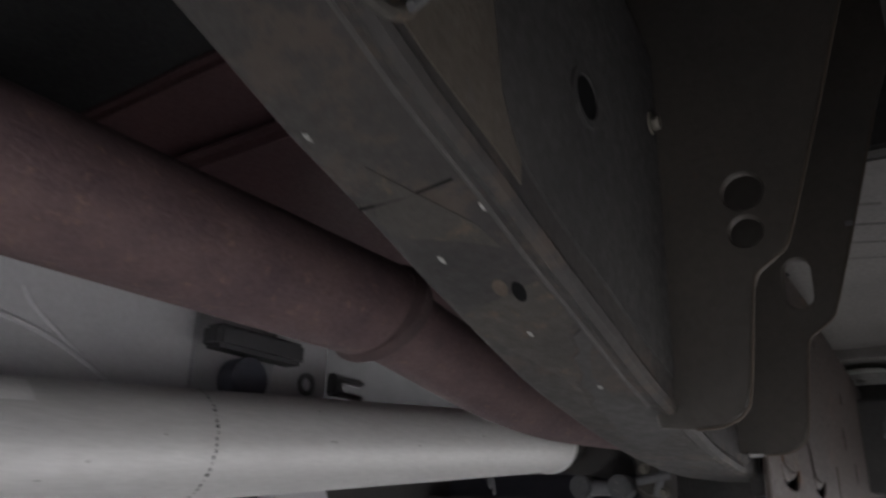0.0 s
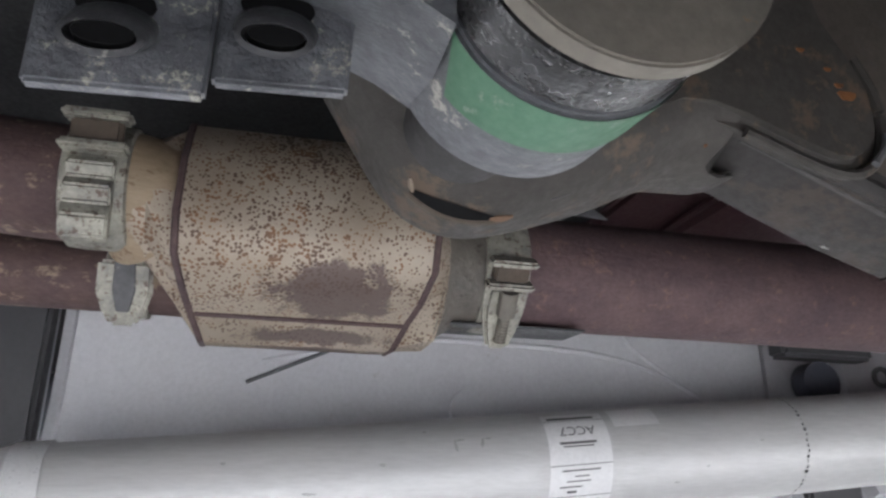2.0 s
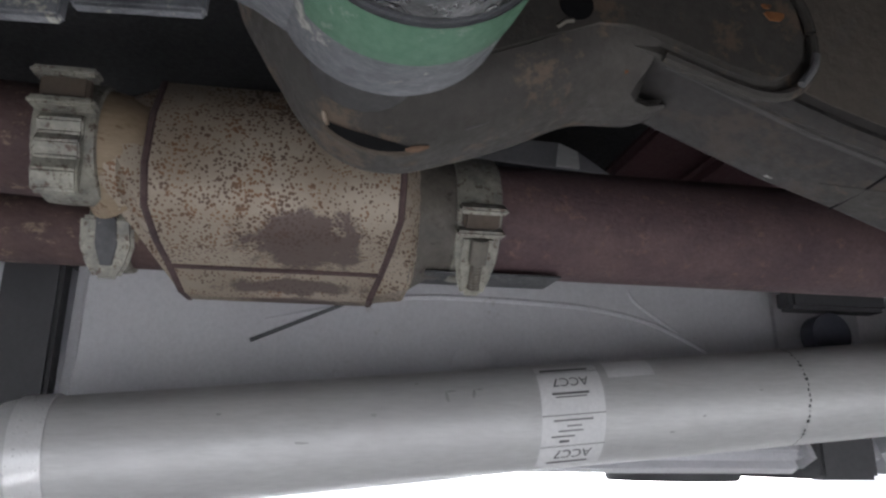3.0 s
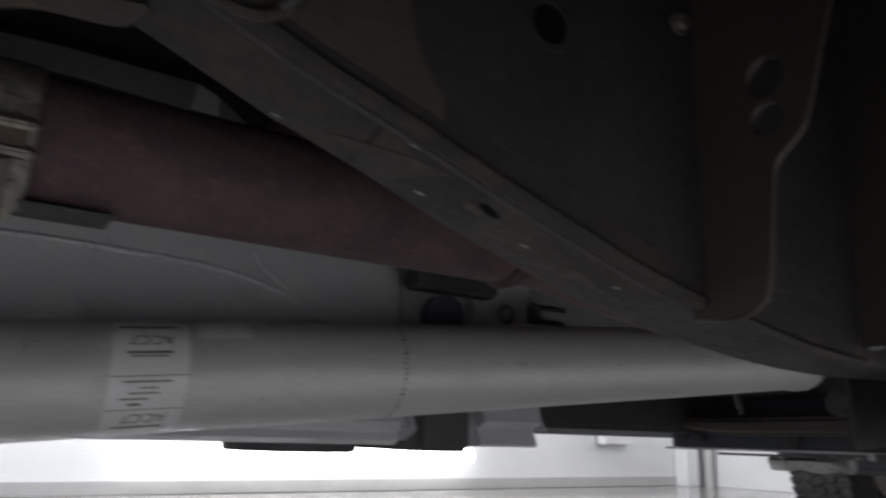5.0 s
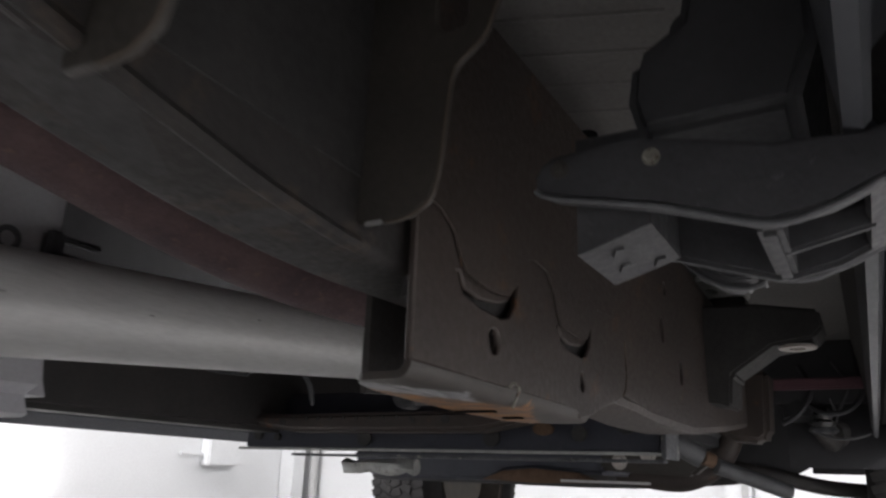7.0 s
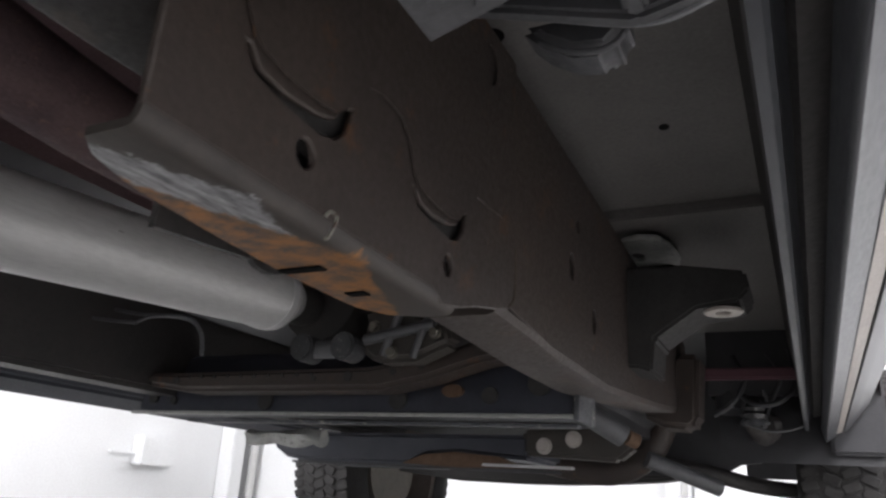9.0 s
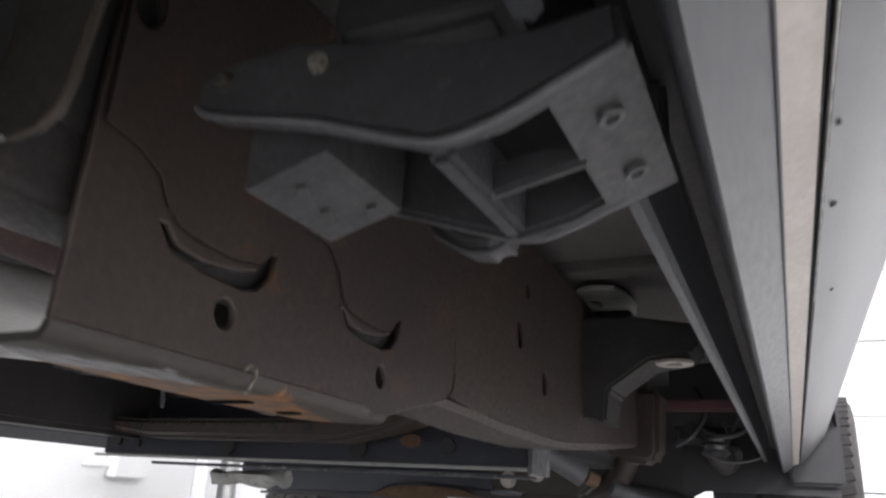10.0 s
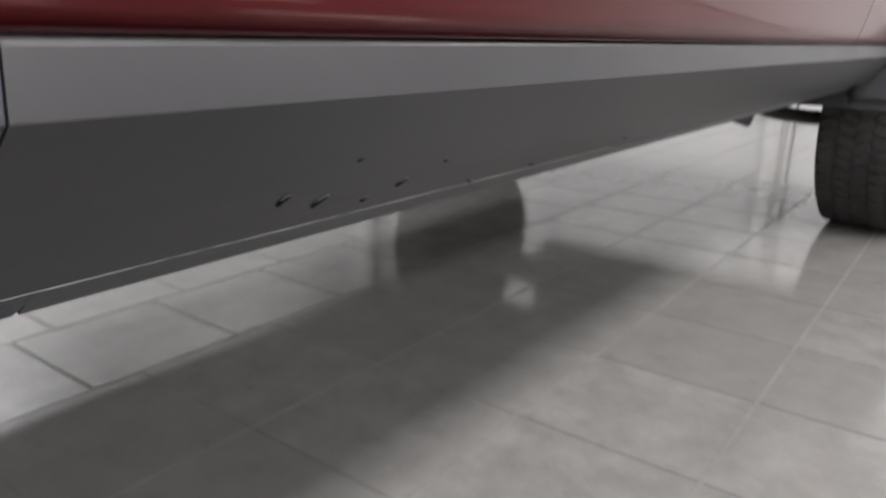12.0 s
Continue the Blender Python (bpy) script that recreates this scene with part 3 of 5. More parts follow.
part("weld_bead", tube(smooth_path([(-0.2475, 0.182, 0.6715), (-0.2475, 0.196, 0.6665), (-0.2475, 0.213, 0.6602), (-0.2475, 0.231, 0.6552), (-0.2472, 0.2455, 0.6555), (-0.2470, 0.2565, 0.6622), (-0.2470, 0.2635, 0.6735), (-0.2470, 0.2660, 0.6880), (-0.2470, 0.2635, 0.7060), (-0.2475, 0.2550, 0.7250)]), 0.0030, 8), M["frame_rear"], hanger, "low weld round the end of the face")
part("weld_end", tube(smooth_path([(-0.2425, 0.2530, 0.6600), (-0.2418, 0.2605, 0.6700), (-0.2425, 0.2635, 0.6780)]), 0.0022, 8), M["cap_grey"], hanger, "pale crust at the end of the weld")
for ry, rz, rr in ((0.2425, 0.698, 0.0036), (0.2385, 0.7035, 0.0018), (0.233, 0.7125, 0.0015), (0.218, 0.722, 0.0016)):
    part("rust_spot", prism("x", [(ry + 1.5 * rr * math.cos(a) * (1 + 0.25 * math.sin(3 * a)), rz + rr * math.sin(a) * (1 + 0.3 * math.cos(2 * a))) for a in (2 * math.pi * k / 11 for k in range(11))], -0.2440, -0.2419), M["rust"], hanger, "orange rust spot")
# The bolt hole is a flat disc with its shade painted in.
part("bolt_hole_shade", disc("x", (0.135, 0.692), 0.0088, -0.245, -0.2420, 24), M["void"], hanger, "near-black disc for the shade in the bolt hole")
part("scuff", tube([(-0.2422, 0.1245, 0.6780), (-0.2418, 0.1290, 0.6815), (-0.2422, 0.1330, 0.6825)], 0.0011, 6), M["cap"], hanger, "pale scuff below the bolt hole")
part("notch_weld", tube(smooth_path([(-0.2835, 0.1800, 0.6685), (-0.2760, 0.1772, 0.6690), (-0.2690, 0.1760, 0.6712), (-0.2620, 0.1775, 0.6745)]), 0.0022, 8), M["rust_dull"], hanger, "rusty torn edge of the notch")
part("notch_rust", tube(smooth_path([(-0.2610, 0.1660, 0.6690), (-0.2600, 0.1720, 0.6720), (-0.2590, 0.1780, 0.6760)]), 0.0018, 8), M["rust"], hanger, "orange rust above the notch")
part("body_crease", tube(smooth_path([(-0.2695, 0.085, 0.6335), (-0.2690, 0.105, 0.6420), (-0.2685, 0.125, 0.6510), (-0.2680, 0.140, 0.6590)]), 0.0009, 6), M["frame_black"], hanger, "thin crease along the lip")


def on_lip(x, y, off):
    """A place on the rolled lip."""
    d = float(np.interp(x, [q[0] for q in LIP_ENDS], [q[1] for q in LIP_ENDS]))
    i = min(range(1, len(hang) - 1), key=lambda j: abs(hang[j].x - y) + (9 if hang[j].y > 0.70 else 0))
    t = (hang[i + 1] - hang[i - 1]).normalized()
    p = hang[i] + (y - hang[i].x) * t / max(t.x, 0.3) + (d - off) * Vector((-t.y, t.x, 0))
    return (x + 0.4 * off, p.x, p.y)


SLOT = [(0.0165 + 0.0440 * k / 16, k / 16) for k in range(17)]
# Near-black skin on the lip paints the shade inside the slot.
part("slot", loft([[on_lip(-0.2790 - 0.0015 * math.sin(math.pi * s), y, 0.0006), on_lip(-0.2770 + 0.0060 * math.sin(math.pi * s) ** 0.8 + 0.002 * (1 - s), y, 0.0006)] for y, s in SLOT], False, False), M["void"], hanger, "near-black patch for the shade in the lip slot")
part("slot_lip", tube([on_lip(-0.2800 - 0.0022 * math.sin(math.pi * s), y, 0.0002) for y, s in SLOT], 0.0019, 8), M["bare_brown"], hanger, "worn paler lip of the slot")
part("slot_weld", tube([on_lip(-0.2775, 0.056 + 0.003 * k, 0.0004) for k in range(5)], [0.0012, 0.0020, 0.0022, 0.0016, 0.0008], 8), M["rust_dull"], hanger, "rusty end of the slot")
part("slot_weld", tube([on_lip(-0.2765 + 0.0022 * k, 0.0175 - 0.0012 * k, 0.0004) for k in range(4)], [0.0010, 0.0016, 0.0016, 0.0008], 8), M["bare_lip"], hanger, "pale end of the slot")

# leaf spring: eye, bush, washer, sticker, leaves and clips
EYE, ER = (0.0495, 0.654), 0.0455


def skewed(bm):
    """The eye's axis is not quite square to the rail."""
    for v in bm.verts:
        v.co.y += 0.12 * (v.co.x + 0.118)
    return bm


spring = part("leaf_spring", skewed(disc("x", EYE, ER, -0.197, -0.1465, 56, 0.0015)), M["spring"], truck, "weathered grey leaf spring with a rolled eye")
leaf = loft([[(x, y, z) for x, z in ((-0.197, zb), (-0.140, zb), (-0.140, zb + 0.06), (-0.197, zb + 0.06))] for y, zb in ((0.0040, 0.6305), (-0.0010, 0.6332), (-0.0125, 0.6405), (-0.0304, 0.648), (-0.167, 0.6715), (-0.405, 0.672), (-0.88, 0.636))])
part("main_leaf", leaf, M["spring"], spring)
part("eye_bolt", skewed(disc("x", EYE, 0.026, -0.250, -0.196, 24)), M["rubber_dull"], spring)
part("bush", skewed(disc("x", EYE, ER - 0.0010, -0.1470, -0.1215, 56, 0.003)), M["rubber"], spring, "shiny black rubber bush")
part("washer", skewed(disc("x", EYE, ER + 0.0012, -0.1213, -0.1130, 56, 0.001)), M["cap"], spring, "dull steel washer with a rusty rim")
sticker = loft([[(x, EYE[0] + (ER + 0.0006) * math.sin(a), EYE[1] - (ER + 0.0006) * math.cos(a)) for x, a in ((-0.1715, radians(-50 + 5 * k * 116 / 96)), (-0.1475, radians(-63 + 5 * k * 130 / 96)))] for k in range(20)], False, False)
part("sticker", skewed(sticker), M["green"], spring, "green paper sticker")


def clip(y0, y1, x, zb, label):
    """A hanging steel tab with a rolled, slotted ear."""
    p = part("spring_clip", prism("x", [(y0, zb + 0.002), (y1, zb + 0.004), (y1 + 0.001, zb + 0.03), (y1, zb + 0.10), (y0, zb + 0.10)], x - 0.006, x, (), 0.0012), M["clip_steel"], spring, label)
    c = ((y0 + y1) / 2 - 0.003, zb + 0.0185)
    own = loft([[(x + dx, c[0] + ry * math.cos(a), c[1] + dz + rz * math.sin(a)) for a in (2 * math.pi * k / 20 for k in range(20))] for dx, ry, rz, dz in ((-0.001, 0.0135, 0.0095, 0.005), (0.0045, 0.0128, 0.0085, 0.0), (0.010, 0.0120, 0.0072, -0.005), (0.0108, 0.0100, 0.0048, -0.0055), (0.0045, 0.0092, 0.0042, -0.002))])
    ear = part("loop", own, M["clip_rubber"], p, "dark rolled ear with a slot")
    # Slot and hollow of the ear: shade painted as near-black ovals.
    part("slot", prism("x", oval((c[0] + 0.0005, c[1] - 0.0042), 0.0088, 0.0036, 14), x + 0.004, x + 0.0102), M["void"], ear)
    part("hollow", prism("x", oval((c[0], c[1] + 0.0125), 0.0118, 0.0062, 16), x - 0.004, x + 0.0007), M["void"], ear, "near-black patch for the shade above the ear")


clip(-0.0665, -0.0245, -0.168, 0.615, "weathered steel clip with a slotted loop")
clip(-0.1180, -0.0675, -0.165, 0.606, "weathered steel clip with a slotted loop")

# front part of the rail: reinforced web with pockets and holes, open at its rear end
def zb_front(y):
    return interp(y, [(0.78, 0.463), (1.12, 0.463), (1.2, 0.484), (1.3, 0.500), (1.46, 0.489), (1.8, 0.492), (2.3, 0.532), (2.9, 0.59)])


def xo_front(y):
    return -0.25 - 0.025 * (y - 0.9)


def sheared(bm, y0=0.9):
    for v in bm.verts:
        v.co.x -= 0.025 * (v.co.y - y0)
    return bm


R = 0.011
web = [(0.784, 0.775), (0.784, 0.463 + R)] + [(y, 0.463 + R) for y in (0.85, 0.95, 1.05, 1.10)] + [(1.12, 0.466), (1.16, 0.473), (1.2, 0.484), (1.25, 0.4945), (1.285, 0.503), (1.300, 0.515), (1.305, 0.545), (1.298, 0.62), (1.286, 0.70), (1.280, 0.803)]


def pocket(y, z, s):
    """A U-shaped opening under a pressed pocket, deeper at its front end."""
    return [(y - 0.104 * s, z + 0.006), (y - 0.092 * s, z - 0.008), (y - 0.06 * s, z - 0.012), (y - 0.022 * s, z - 0.013), (y - 0.004 * s, z - 0.009), (y + 0.010 * s, z + 0.003), (y + 0.015 * s, z + 0.022), (y + 0.004 * s, z + 0.018),
            (y - 0.006 * s, z + 0.004), (y - 0.026 * s, z - 0.002), (y - 0.062 * s, z - 0.006), (y - 0.088 * s, z - 0.004), (y - 0.098 * s, z + 0.007)]


holes = (oval((0.908, 0.507), 0.0095, 0.0098), oval((1.127, 0.503), 0.0085, 0.0100), pocket(0.940, 0.540, 0.95), pocket(1.146, 0.541, 0.92), oval((0.800, 0.670), 0.0105, 0.0165))
front_web = part("front_rail_plate", sheared(prism("x", web, -0.256, -0.250, holes, 0.0015, 1)), M["frame_brown"], truck, "dark rust-tinted frame plate with holes and scraped lower edge")


# pressed lips that rise from the pockets, and the bead before the joint
PANEL = [(0.786, 0.580), (0.813, 0.576), (0.832, 0.567), (0.841, 0.552), (0.853, 0.542), (0.88, 0.5385), (0.91, 0.5385), (0.932, 0.542), (0.946, 0.553), (0.953, 0.570), (0.97, 0.583), (0.99, 0.588), (1.02, 0.586), (1.037, 0.570), (1.046, 0.550), (1.058, 0.5415), (1.09, 0.5385),
         (1.118, 0.5385), (1.139, 0.543), (1.152, 0.556), (1.160, 0.572), (1.18, 0.583), (1.215, 0.585), (1.25, 0.588), (1.268, 0.603), (1.276, 0.64), (1.279, 0.72), (1.277, 0.795), (0.786, 0.768)]
part("pressed_panel", sheared(prism("x", [(y, z + 0.004) for y, z in PANEL], -0.251, -0.2474, (oval((0.800, 0.670), 0.0105, 0.0165), oval((1.20, 0.75), 0.014, 0.022)), 0.0034, 4)), M["frame_brown"], front_web, "raised pressed panel above the pockets")
# Added plate: keeps the bright wall from showing through the pockets.
part("pocket_blocker", sheared(box((-0.2700, 0.80, 0.519), (-0.2600, 1.19, 0.60))), M["rubber_dull"], front_web, "added dark plate that stops light through the pockets")
part("lip_rust", tube(smooth_path([(xo_front(y) + 0.0012, y, z + 0.003) for y, z in ((0.826, 0.576), (0.838, 0.569), (0.843, 0.556), (0.846, 0.547))]), [0.0006] * 3 + [0.0013] * 10 + [0.0006] * 6, 8), M["rust_dull"], front_web, "rust along the pressed lip")
part("worn_end", tube(smooth_path([(xo_front(y) + 0.0004, y, z) for y, z in ((1.2975, 0.575), (1.3005, 0.556), (1.3010, 0.535), (1.2965, 0.517), (1.2830, 0.506))]), 0.0013, 8), M["bare_brown"], front_web, "worn rounded end of the plate")
# Thin near-black boxes; the slots' shade is in their colour.
part("rust_slot_shade", box((-0.329, 0.989, 0.4615), (-0.290, 1.000, 0.4636), 0.001), M["void"], front_web)
part("rust_slot_shade", box((-0.314, 1.056, 0.4615), (-0.294, 1.068, 0.4636), 0.001), M["void"], front_web)


def flange_in(y):
    """How far the lower flange reaches inwards."""
    return interp(y, [(0.784, 0.036), (0.80, 0.050), (0.837, 0.063), (0.90, 0.070), (0.993, 0.078), (1.10, 0.077), (1.135, 0.060), (1.15, 0.024)])


rings = []
for k in range(25):
    y = 0.784 + (1.148 - 0.784) * k / 24
    x = xo_front(y)
    arc = [(x - R + R * math.cos(radians(a)), y, 0.463 + R + R * math.sin(radians(a))) for a in (0, -18, -36, -54, -72, -90)]
    low = arc + [(x - flange_in(y), y, 0.463)]
    up = [(x - R + (R - 0.005) * math.cos(radians(a)), y, 0.463 + R + (R - 0.005) * math.sin(radians(a))) for a in (0, -18, -36, -54, -72, -90)] + [(x - flange_in(y), y, 0.468)]
    rings.append(low + up[::-1])
part("lower_flange", loft(rings), M["flange"], front_web, "lower edge with a scraped and rusted stretch")
part("wire_end", tube(smooth_path([(-0.2495, 0.934, 0.4745), (-0.246, 0.935, 0.478), (-0.243, 0.938, 0.474), (-0.246, 0.937, 0.464), (-0.247, 0.934, 0.459)]), 0.0013, 8), M["clamp"], front_web, "small bright wire end")
part("inner_wall", prism("x", [(0.905, 0.47), (1.27, 0.50), (1.27, 0.80), (0.905, 0.78)], -0.372, -0.366, (oval((1.022, 0.493), 0.03, 0.02),)), M["frame_black"], front_web)

# rail going on to the front wheels
web2 = [(1.27, 0.803), (1.27, 0.52)] + [(y, zb_front(y) + 0.012) for y in (1.3, 1.46, 1.6, 1.8, 2.0, 2.3, 2.6, 2.9)] + [(2.9, 0.80), (2.3, 0.81)]
holes2 = (oval((1.567, 0.640), 0.014, 0.021), oval((1.703, 0.590), 0.014, 0.021), oval((1.60, 0.715), 0.010, 0.012))
fr = part("front_frame_rail", sheared(prism("x", web2, -0.264, -0.257, holes2, 0.001, 1)), M["frame_brown"], truck, "dark coated front frame rail with oval holes")
rings = []
for k in range(14):
    y = 1.27 + 1.63 * k / 13
    zb, x = zb_front(y), xo_front(y) - 0.007
    rings.append([(x, y, zb + 0.012), (x - 0.004, y, zb + 0.003), (x - 0.012, y, zb), (x - 0.08, y, zb), (x - 0.08, y, 0.78), (x - 0.072, y, 0.78), (x - 0.072, y, zb + 0.008), (x - 0.008, y, zb + 0.008)])
part("rail_box", loft(rings), M["frame_brown"], fr)

# cab mount: two upright plates that stand off the rail, one behind the other
MOUNT = [(-0.262, 0.5485), (-0.238, 0.5465), (-0.222, 0.5480), (-0.2095, 0.5555), (-0.2045, 0.572), (-0.1975, 0.630), (-0.1935, 0.6395), (-0.1855, 0.6455), (-0.1765, 0.6530), (-0.1705, 0.668), (-0.146, 0.746), (-0.122, 0.827), (-0.085, 0.93), (-0.05, 1.03), (-0.278, 1.03), (-0.276, 0.80), (-0.270, 0.60)]


def mount_plate(y, holes, label):
    p = part("mount_plate", prism("y", MOUNT, y, y + 0.006, holes, 0.0015, 1), M["frame"], truck, label)
    part("plate_edge", tube(smooth_path([(x, y - 0.0002, z) for x, z in MOUNT[1:12]], 4), 0.0009, 6), M["bare_brown"], p, "thin worn brown edge")
    return p


mount_plate(0.545, (oval((-0.198, 0.6945), 0.0122, 0.0122, 22), oval((-0.1985, 0.667), 0.0098, 0.0098, 20)), "black mount plate with two round holes")
slot_pts = [(-0.1985 + 0.0105 * math.cos(a) , 0.685 + (0.011 if math.sin(a) > 0 else -0.011) + 0.0105 * math.sin(a)) for a in (2 * math.pi * (k + 0.5) / 20 for k in range(20))]
mount = mount_plate(0.735, (slot_pts,), "black mount plate with an upright slot")
part("tip", box((-0.253, 0.7335, 0.5445), (-0.240, 0.7355, 0.5485), 0.001), M["alu"], mount, "worn bright corner")
part("chip", box((-0.1575, 0.7335, 0.728), (-0.1515, 0.7352, 0.7325), 0.0006), M["cap_grey"], mount, "small bright mark")


# drive shaft: rises gently to the front
def shaft_at(y):
    return Vector((-0.818 - 0.035 * y, y, 0.500 + 0.0935 * y))


SR = 0.0625
prof = [(-0.36, 0.032), (-0.325, 0.034), (-0.317, 0.048), (-0.294, 0.060), (-0.277, SR + 0.001), (-0.242, SR + 0.001), (-0.240, SR), (1.60, SR), (1.604, SR + 0.003), (1.640, SR + 0.003), (1.643, SR - 0.004), (1.66, SR - 0.008), (1.70, 0.035)]
shaft = part("drive_shaft", tube([shaft_at(y) for y, _ in prof], [r for _, r in prof], 64), M["alu"], truck, "pale aluminium drive shaft with a white label")
part("end_ring", tube([shaft_at(-0.276), shaft_at(-0.243)], SR + 0.0028, 64), M["alu_bright"], shaft, "bright machined ring")
part("front_ring", tube([shaft_at(1.612), shaft_at(1.616), shaft_at(1.632), shaft_at(1.636)], [SR, SR + 0.0042, SR + 0.0042, SR], 48), M["alu_bright"], shaft, "bright weld ring")
part("yoke", tube([shaft_at(1.68), shaft_at(1.72), shaft_at(1.80)], [0.035, 0.045, 0.04], 16), M["frame_black"], shaft)


def on_shaft(y, ang, r=SR + 0.0006):
    """A place on the tube: the angle goes from the side that faces the near rail (0) downwards."""
    c = shaft_at(y)
    return (c.x + r * math.cos(radians(ang)), c.y, c.z - r * math.sin(radians(ang)))


label_y0, label_y1 = 0.276, 0.354
lab = part("label", loft([[on_shaft(y, a) for y in (label_y0, label_y1)] for a in range(-62, 66, 6)], False, False), M["label"], shaft, "white paper label with black print")


def wrap_text(body, y_left, ang, size, parent):
    """Letters bent round the tube, upside down as the label is stuck."""
    cu = bpy.data.curves.new("letters", "FONT")
    cu.body, cu.size, cu.resolution_u = body, size, 3
    tmp = bpy.data.objects.new("letters", cu)
    me = tmp.to_mesh()
    bm = bmesh.new()
    bm.from_mesh(me)
    tmp.to_mesh_clear()
    bpy.data.objects.remove(tmp)
    for v in bm.verts:
        v.co = Vector(on_shaft(y_left - v.co.x, ang + math.degrees(v.co.y / SR), SR + 0.0012))
    return part("print", bm, M["ink"], parent)


wrap_text("ACC7", label_y1 - 0.016, -40, 0.0175, lab)
wrap_text("ACC7", label_y1 - 0.014, 40, 0.0175, lab)


def wrap_bar(y0, y1, a0, a1, parent, mat="ink", name="print_bar"):
    n = max(2, int(abs(a1 - a0) / 5) + 1)
    part(name, loft([[on_shaft(y, a0 + (a1 - a0) * k / (n - 1), SR + 0.0012) for y in (y0, y1)] for k in range(n)], False, False), M[mat], parent)


wrap_bar(label_y0 + 0.006, label_y1 - 0.012, -55, -51.5, lab)
wrap_bar(label_y0, label_y1, -49.5, -48.8, lab)
wrap_bar(label_y0 + 0.014, label_y1 - 0.018, -22, -19.4, lab)
wrap_bar(label_y0 + 0.018, label_y1 - 0.022, -17.6, -16.2, lab)
wrap_bar(label_y0, label_y1, 1.6, 2.4, lab)
wrap_bar(label_y0, label_y1, 34.4, 35.2, lab)
for ang, y_from, y_to, fat in ((6.5, 0.014, 0.062, 1.5), (12.5, 0.030, 0.048, 1.3), (17.5, 0.020, 0.050, 1.3), (23, 0.012, 0.040, 1.5), (28, 0.022, 0.034, 2.6)):
    wrap_bar(label_y0 + y_from, label_y0 + y_to, ang, ang + fat, lab)
wrap_bar(label_y0 + 0.012, label_y1 - 0.016, 56.5, 59, lab)
wrap_bar(0.364, 0.425, -66, -36, shaft, "label", "pale_patch")
for k in range(-14, 18):
    a = 6 * k
    wrap_bar(0.625 + 0.0012 * math.sin(k * 2.3), 0.6275 + 0.001 * math.sin(k * 1.7), a, a + 3.6, shaft, "rubber", "seam_mark")
def smudge(y, ang, ry, ra, lean):
    """A thin ragged stain on the tube."""
    rng_s = random.Random(int(1000 * y + ang) + 7)
    pts = []
    for k in range(14):
        a = 2 * math.pi * k / 14
        q = rng_s.uniform(0.65, 1.2)
        pts.append((y + q * ry * math.cos(a) + lean * ry * math.sin(a), ang + q * ra * math.sin(a)))
    own = bmesh.new()
    hub = own.verts.new(on_shaft(y, ang, SR + 0.0010))
    vs = [own.verts.new(on_shaft(py, pa, SR + 0.0007)) for py, pa in pts]
    for a, b in zip(vs, vs[1:] + vs[:1]):
        own.faces.new((hub, a, b))
    part("smudge", own, M["smudge"], shaft)


for yy, aa, dy, da, lean in ((0.820, -1, 0.009, 1.6, 0.4), (0.084, -13, 0.004, 2.0, 0.0), (0.008, 8, 0.007, 1.6, 0.5), (0.803, -40, 0.004, 1.6, 0.0), (1.02, 4, 0.004, 1.3, 0.3), (0.133, -47, 0.003, 1.4, 0.0), (0.167, -27, 0.002, 7.0, 0.6), (0.172, -33, 0.006, 1.2, 0.0), (0.198, -28, 0.002, 5.0, -0.5), (0.205, -33, 0.004, 1.1, 0.0), (-0.078, -26, 0.003, 1.6, 0.0), (0.481, 15, 0.003, 1.2, 0.0), (1.22, -10, 0.005, 1.3, 0.2), (0.56, -8, 0.003, 1.0, 0.0), (0.44, 30, 0.004, 1.2, 0.3)):
    smudge(yy, aa, dy, da, lean)

# exhaust: muffler, clamps and pipes
MUF = [(-0.62, 0.802), (-0.565, 0.796), (-0.522, 0.775), (-0.497, 0.735), (-0.489, 0.690), (-0.500, 0.660), (-0.530, 0.641), (-0.572, 0.6335), (-0.598, 0.6150), (-0.66, 0.6215), (-0.73, 0.640), (-0.79, 0.69), (-0.76, 0.75), (-0.69, 0.79)]
muf_c = (-0.63, 0.70)


def muf_ring(y, k, r=None, c=None):
    pts = []
    for x, z in MUF:
        px, pz = muf_c[0] + (x - muf_c[0]) * k, muf_c[1] + (z - muf_c[1]) * k
        if r is not None:
            a = math.atan2(z - muf_c[1], x - muf_c[0])
            px, pz = c[0] + r * math.cos(a), c[1] + r * math.sin(a)
        bow = max(0.0, min(1.0, (0.665 - pz) / 0.05)) if r is None else 0.0  # the ends curve in towards the bottom
        pts.append((px, y - (0.017 if y > 0 else -0.017) * bow ** 1.4, pz))
    return pts


mrings = [muf_ring(-0.195, 1, 0.0445, (-0.530, 0.717)), muf_ring(-0.155, 1, 0.045, (-0.532, 0.717)), muf_ring(-0.139, 1, 0.053, (-0.545, 0.712)), muf_ring(-0.119, 0.96), muf_ring(-0.114, 1.0), muf_ring(0.078, 1.0), muf_ring(0.083, 0.96), muf_ring(0.096, 1, 0.078, (-0.60, 0.694)), muf_ring(0.102, 1, 0.060, (-0.59, 0.693))]
muffler = part("muffler", loft(mrings), M["muffler"], truck, "tan steel muffler speckled with rust")
part("inlet_neck", tube([(-0.531, -0.166, 0.717), (-0.532, -0.156, 0.717), (-0.538, -0.146, 0.7145), (-0.5455, -0.139, 0.712)], [0.0470, 0.0458, 0.0500, 0.0540], 40, None, False), M["neck_tan"], muffler, "tan inlet neck with rusty stripes")
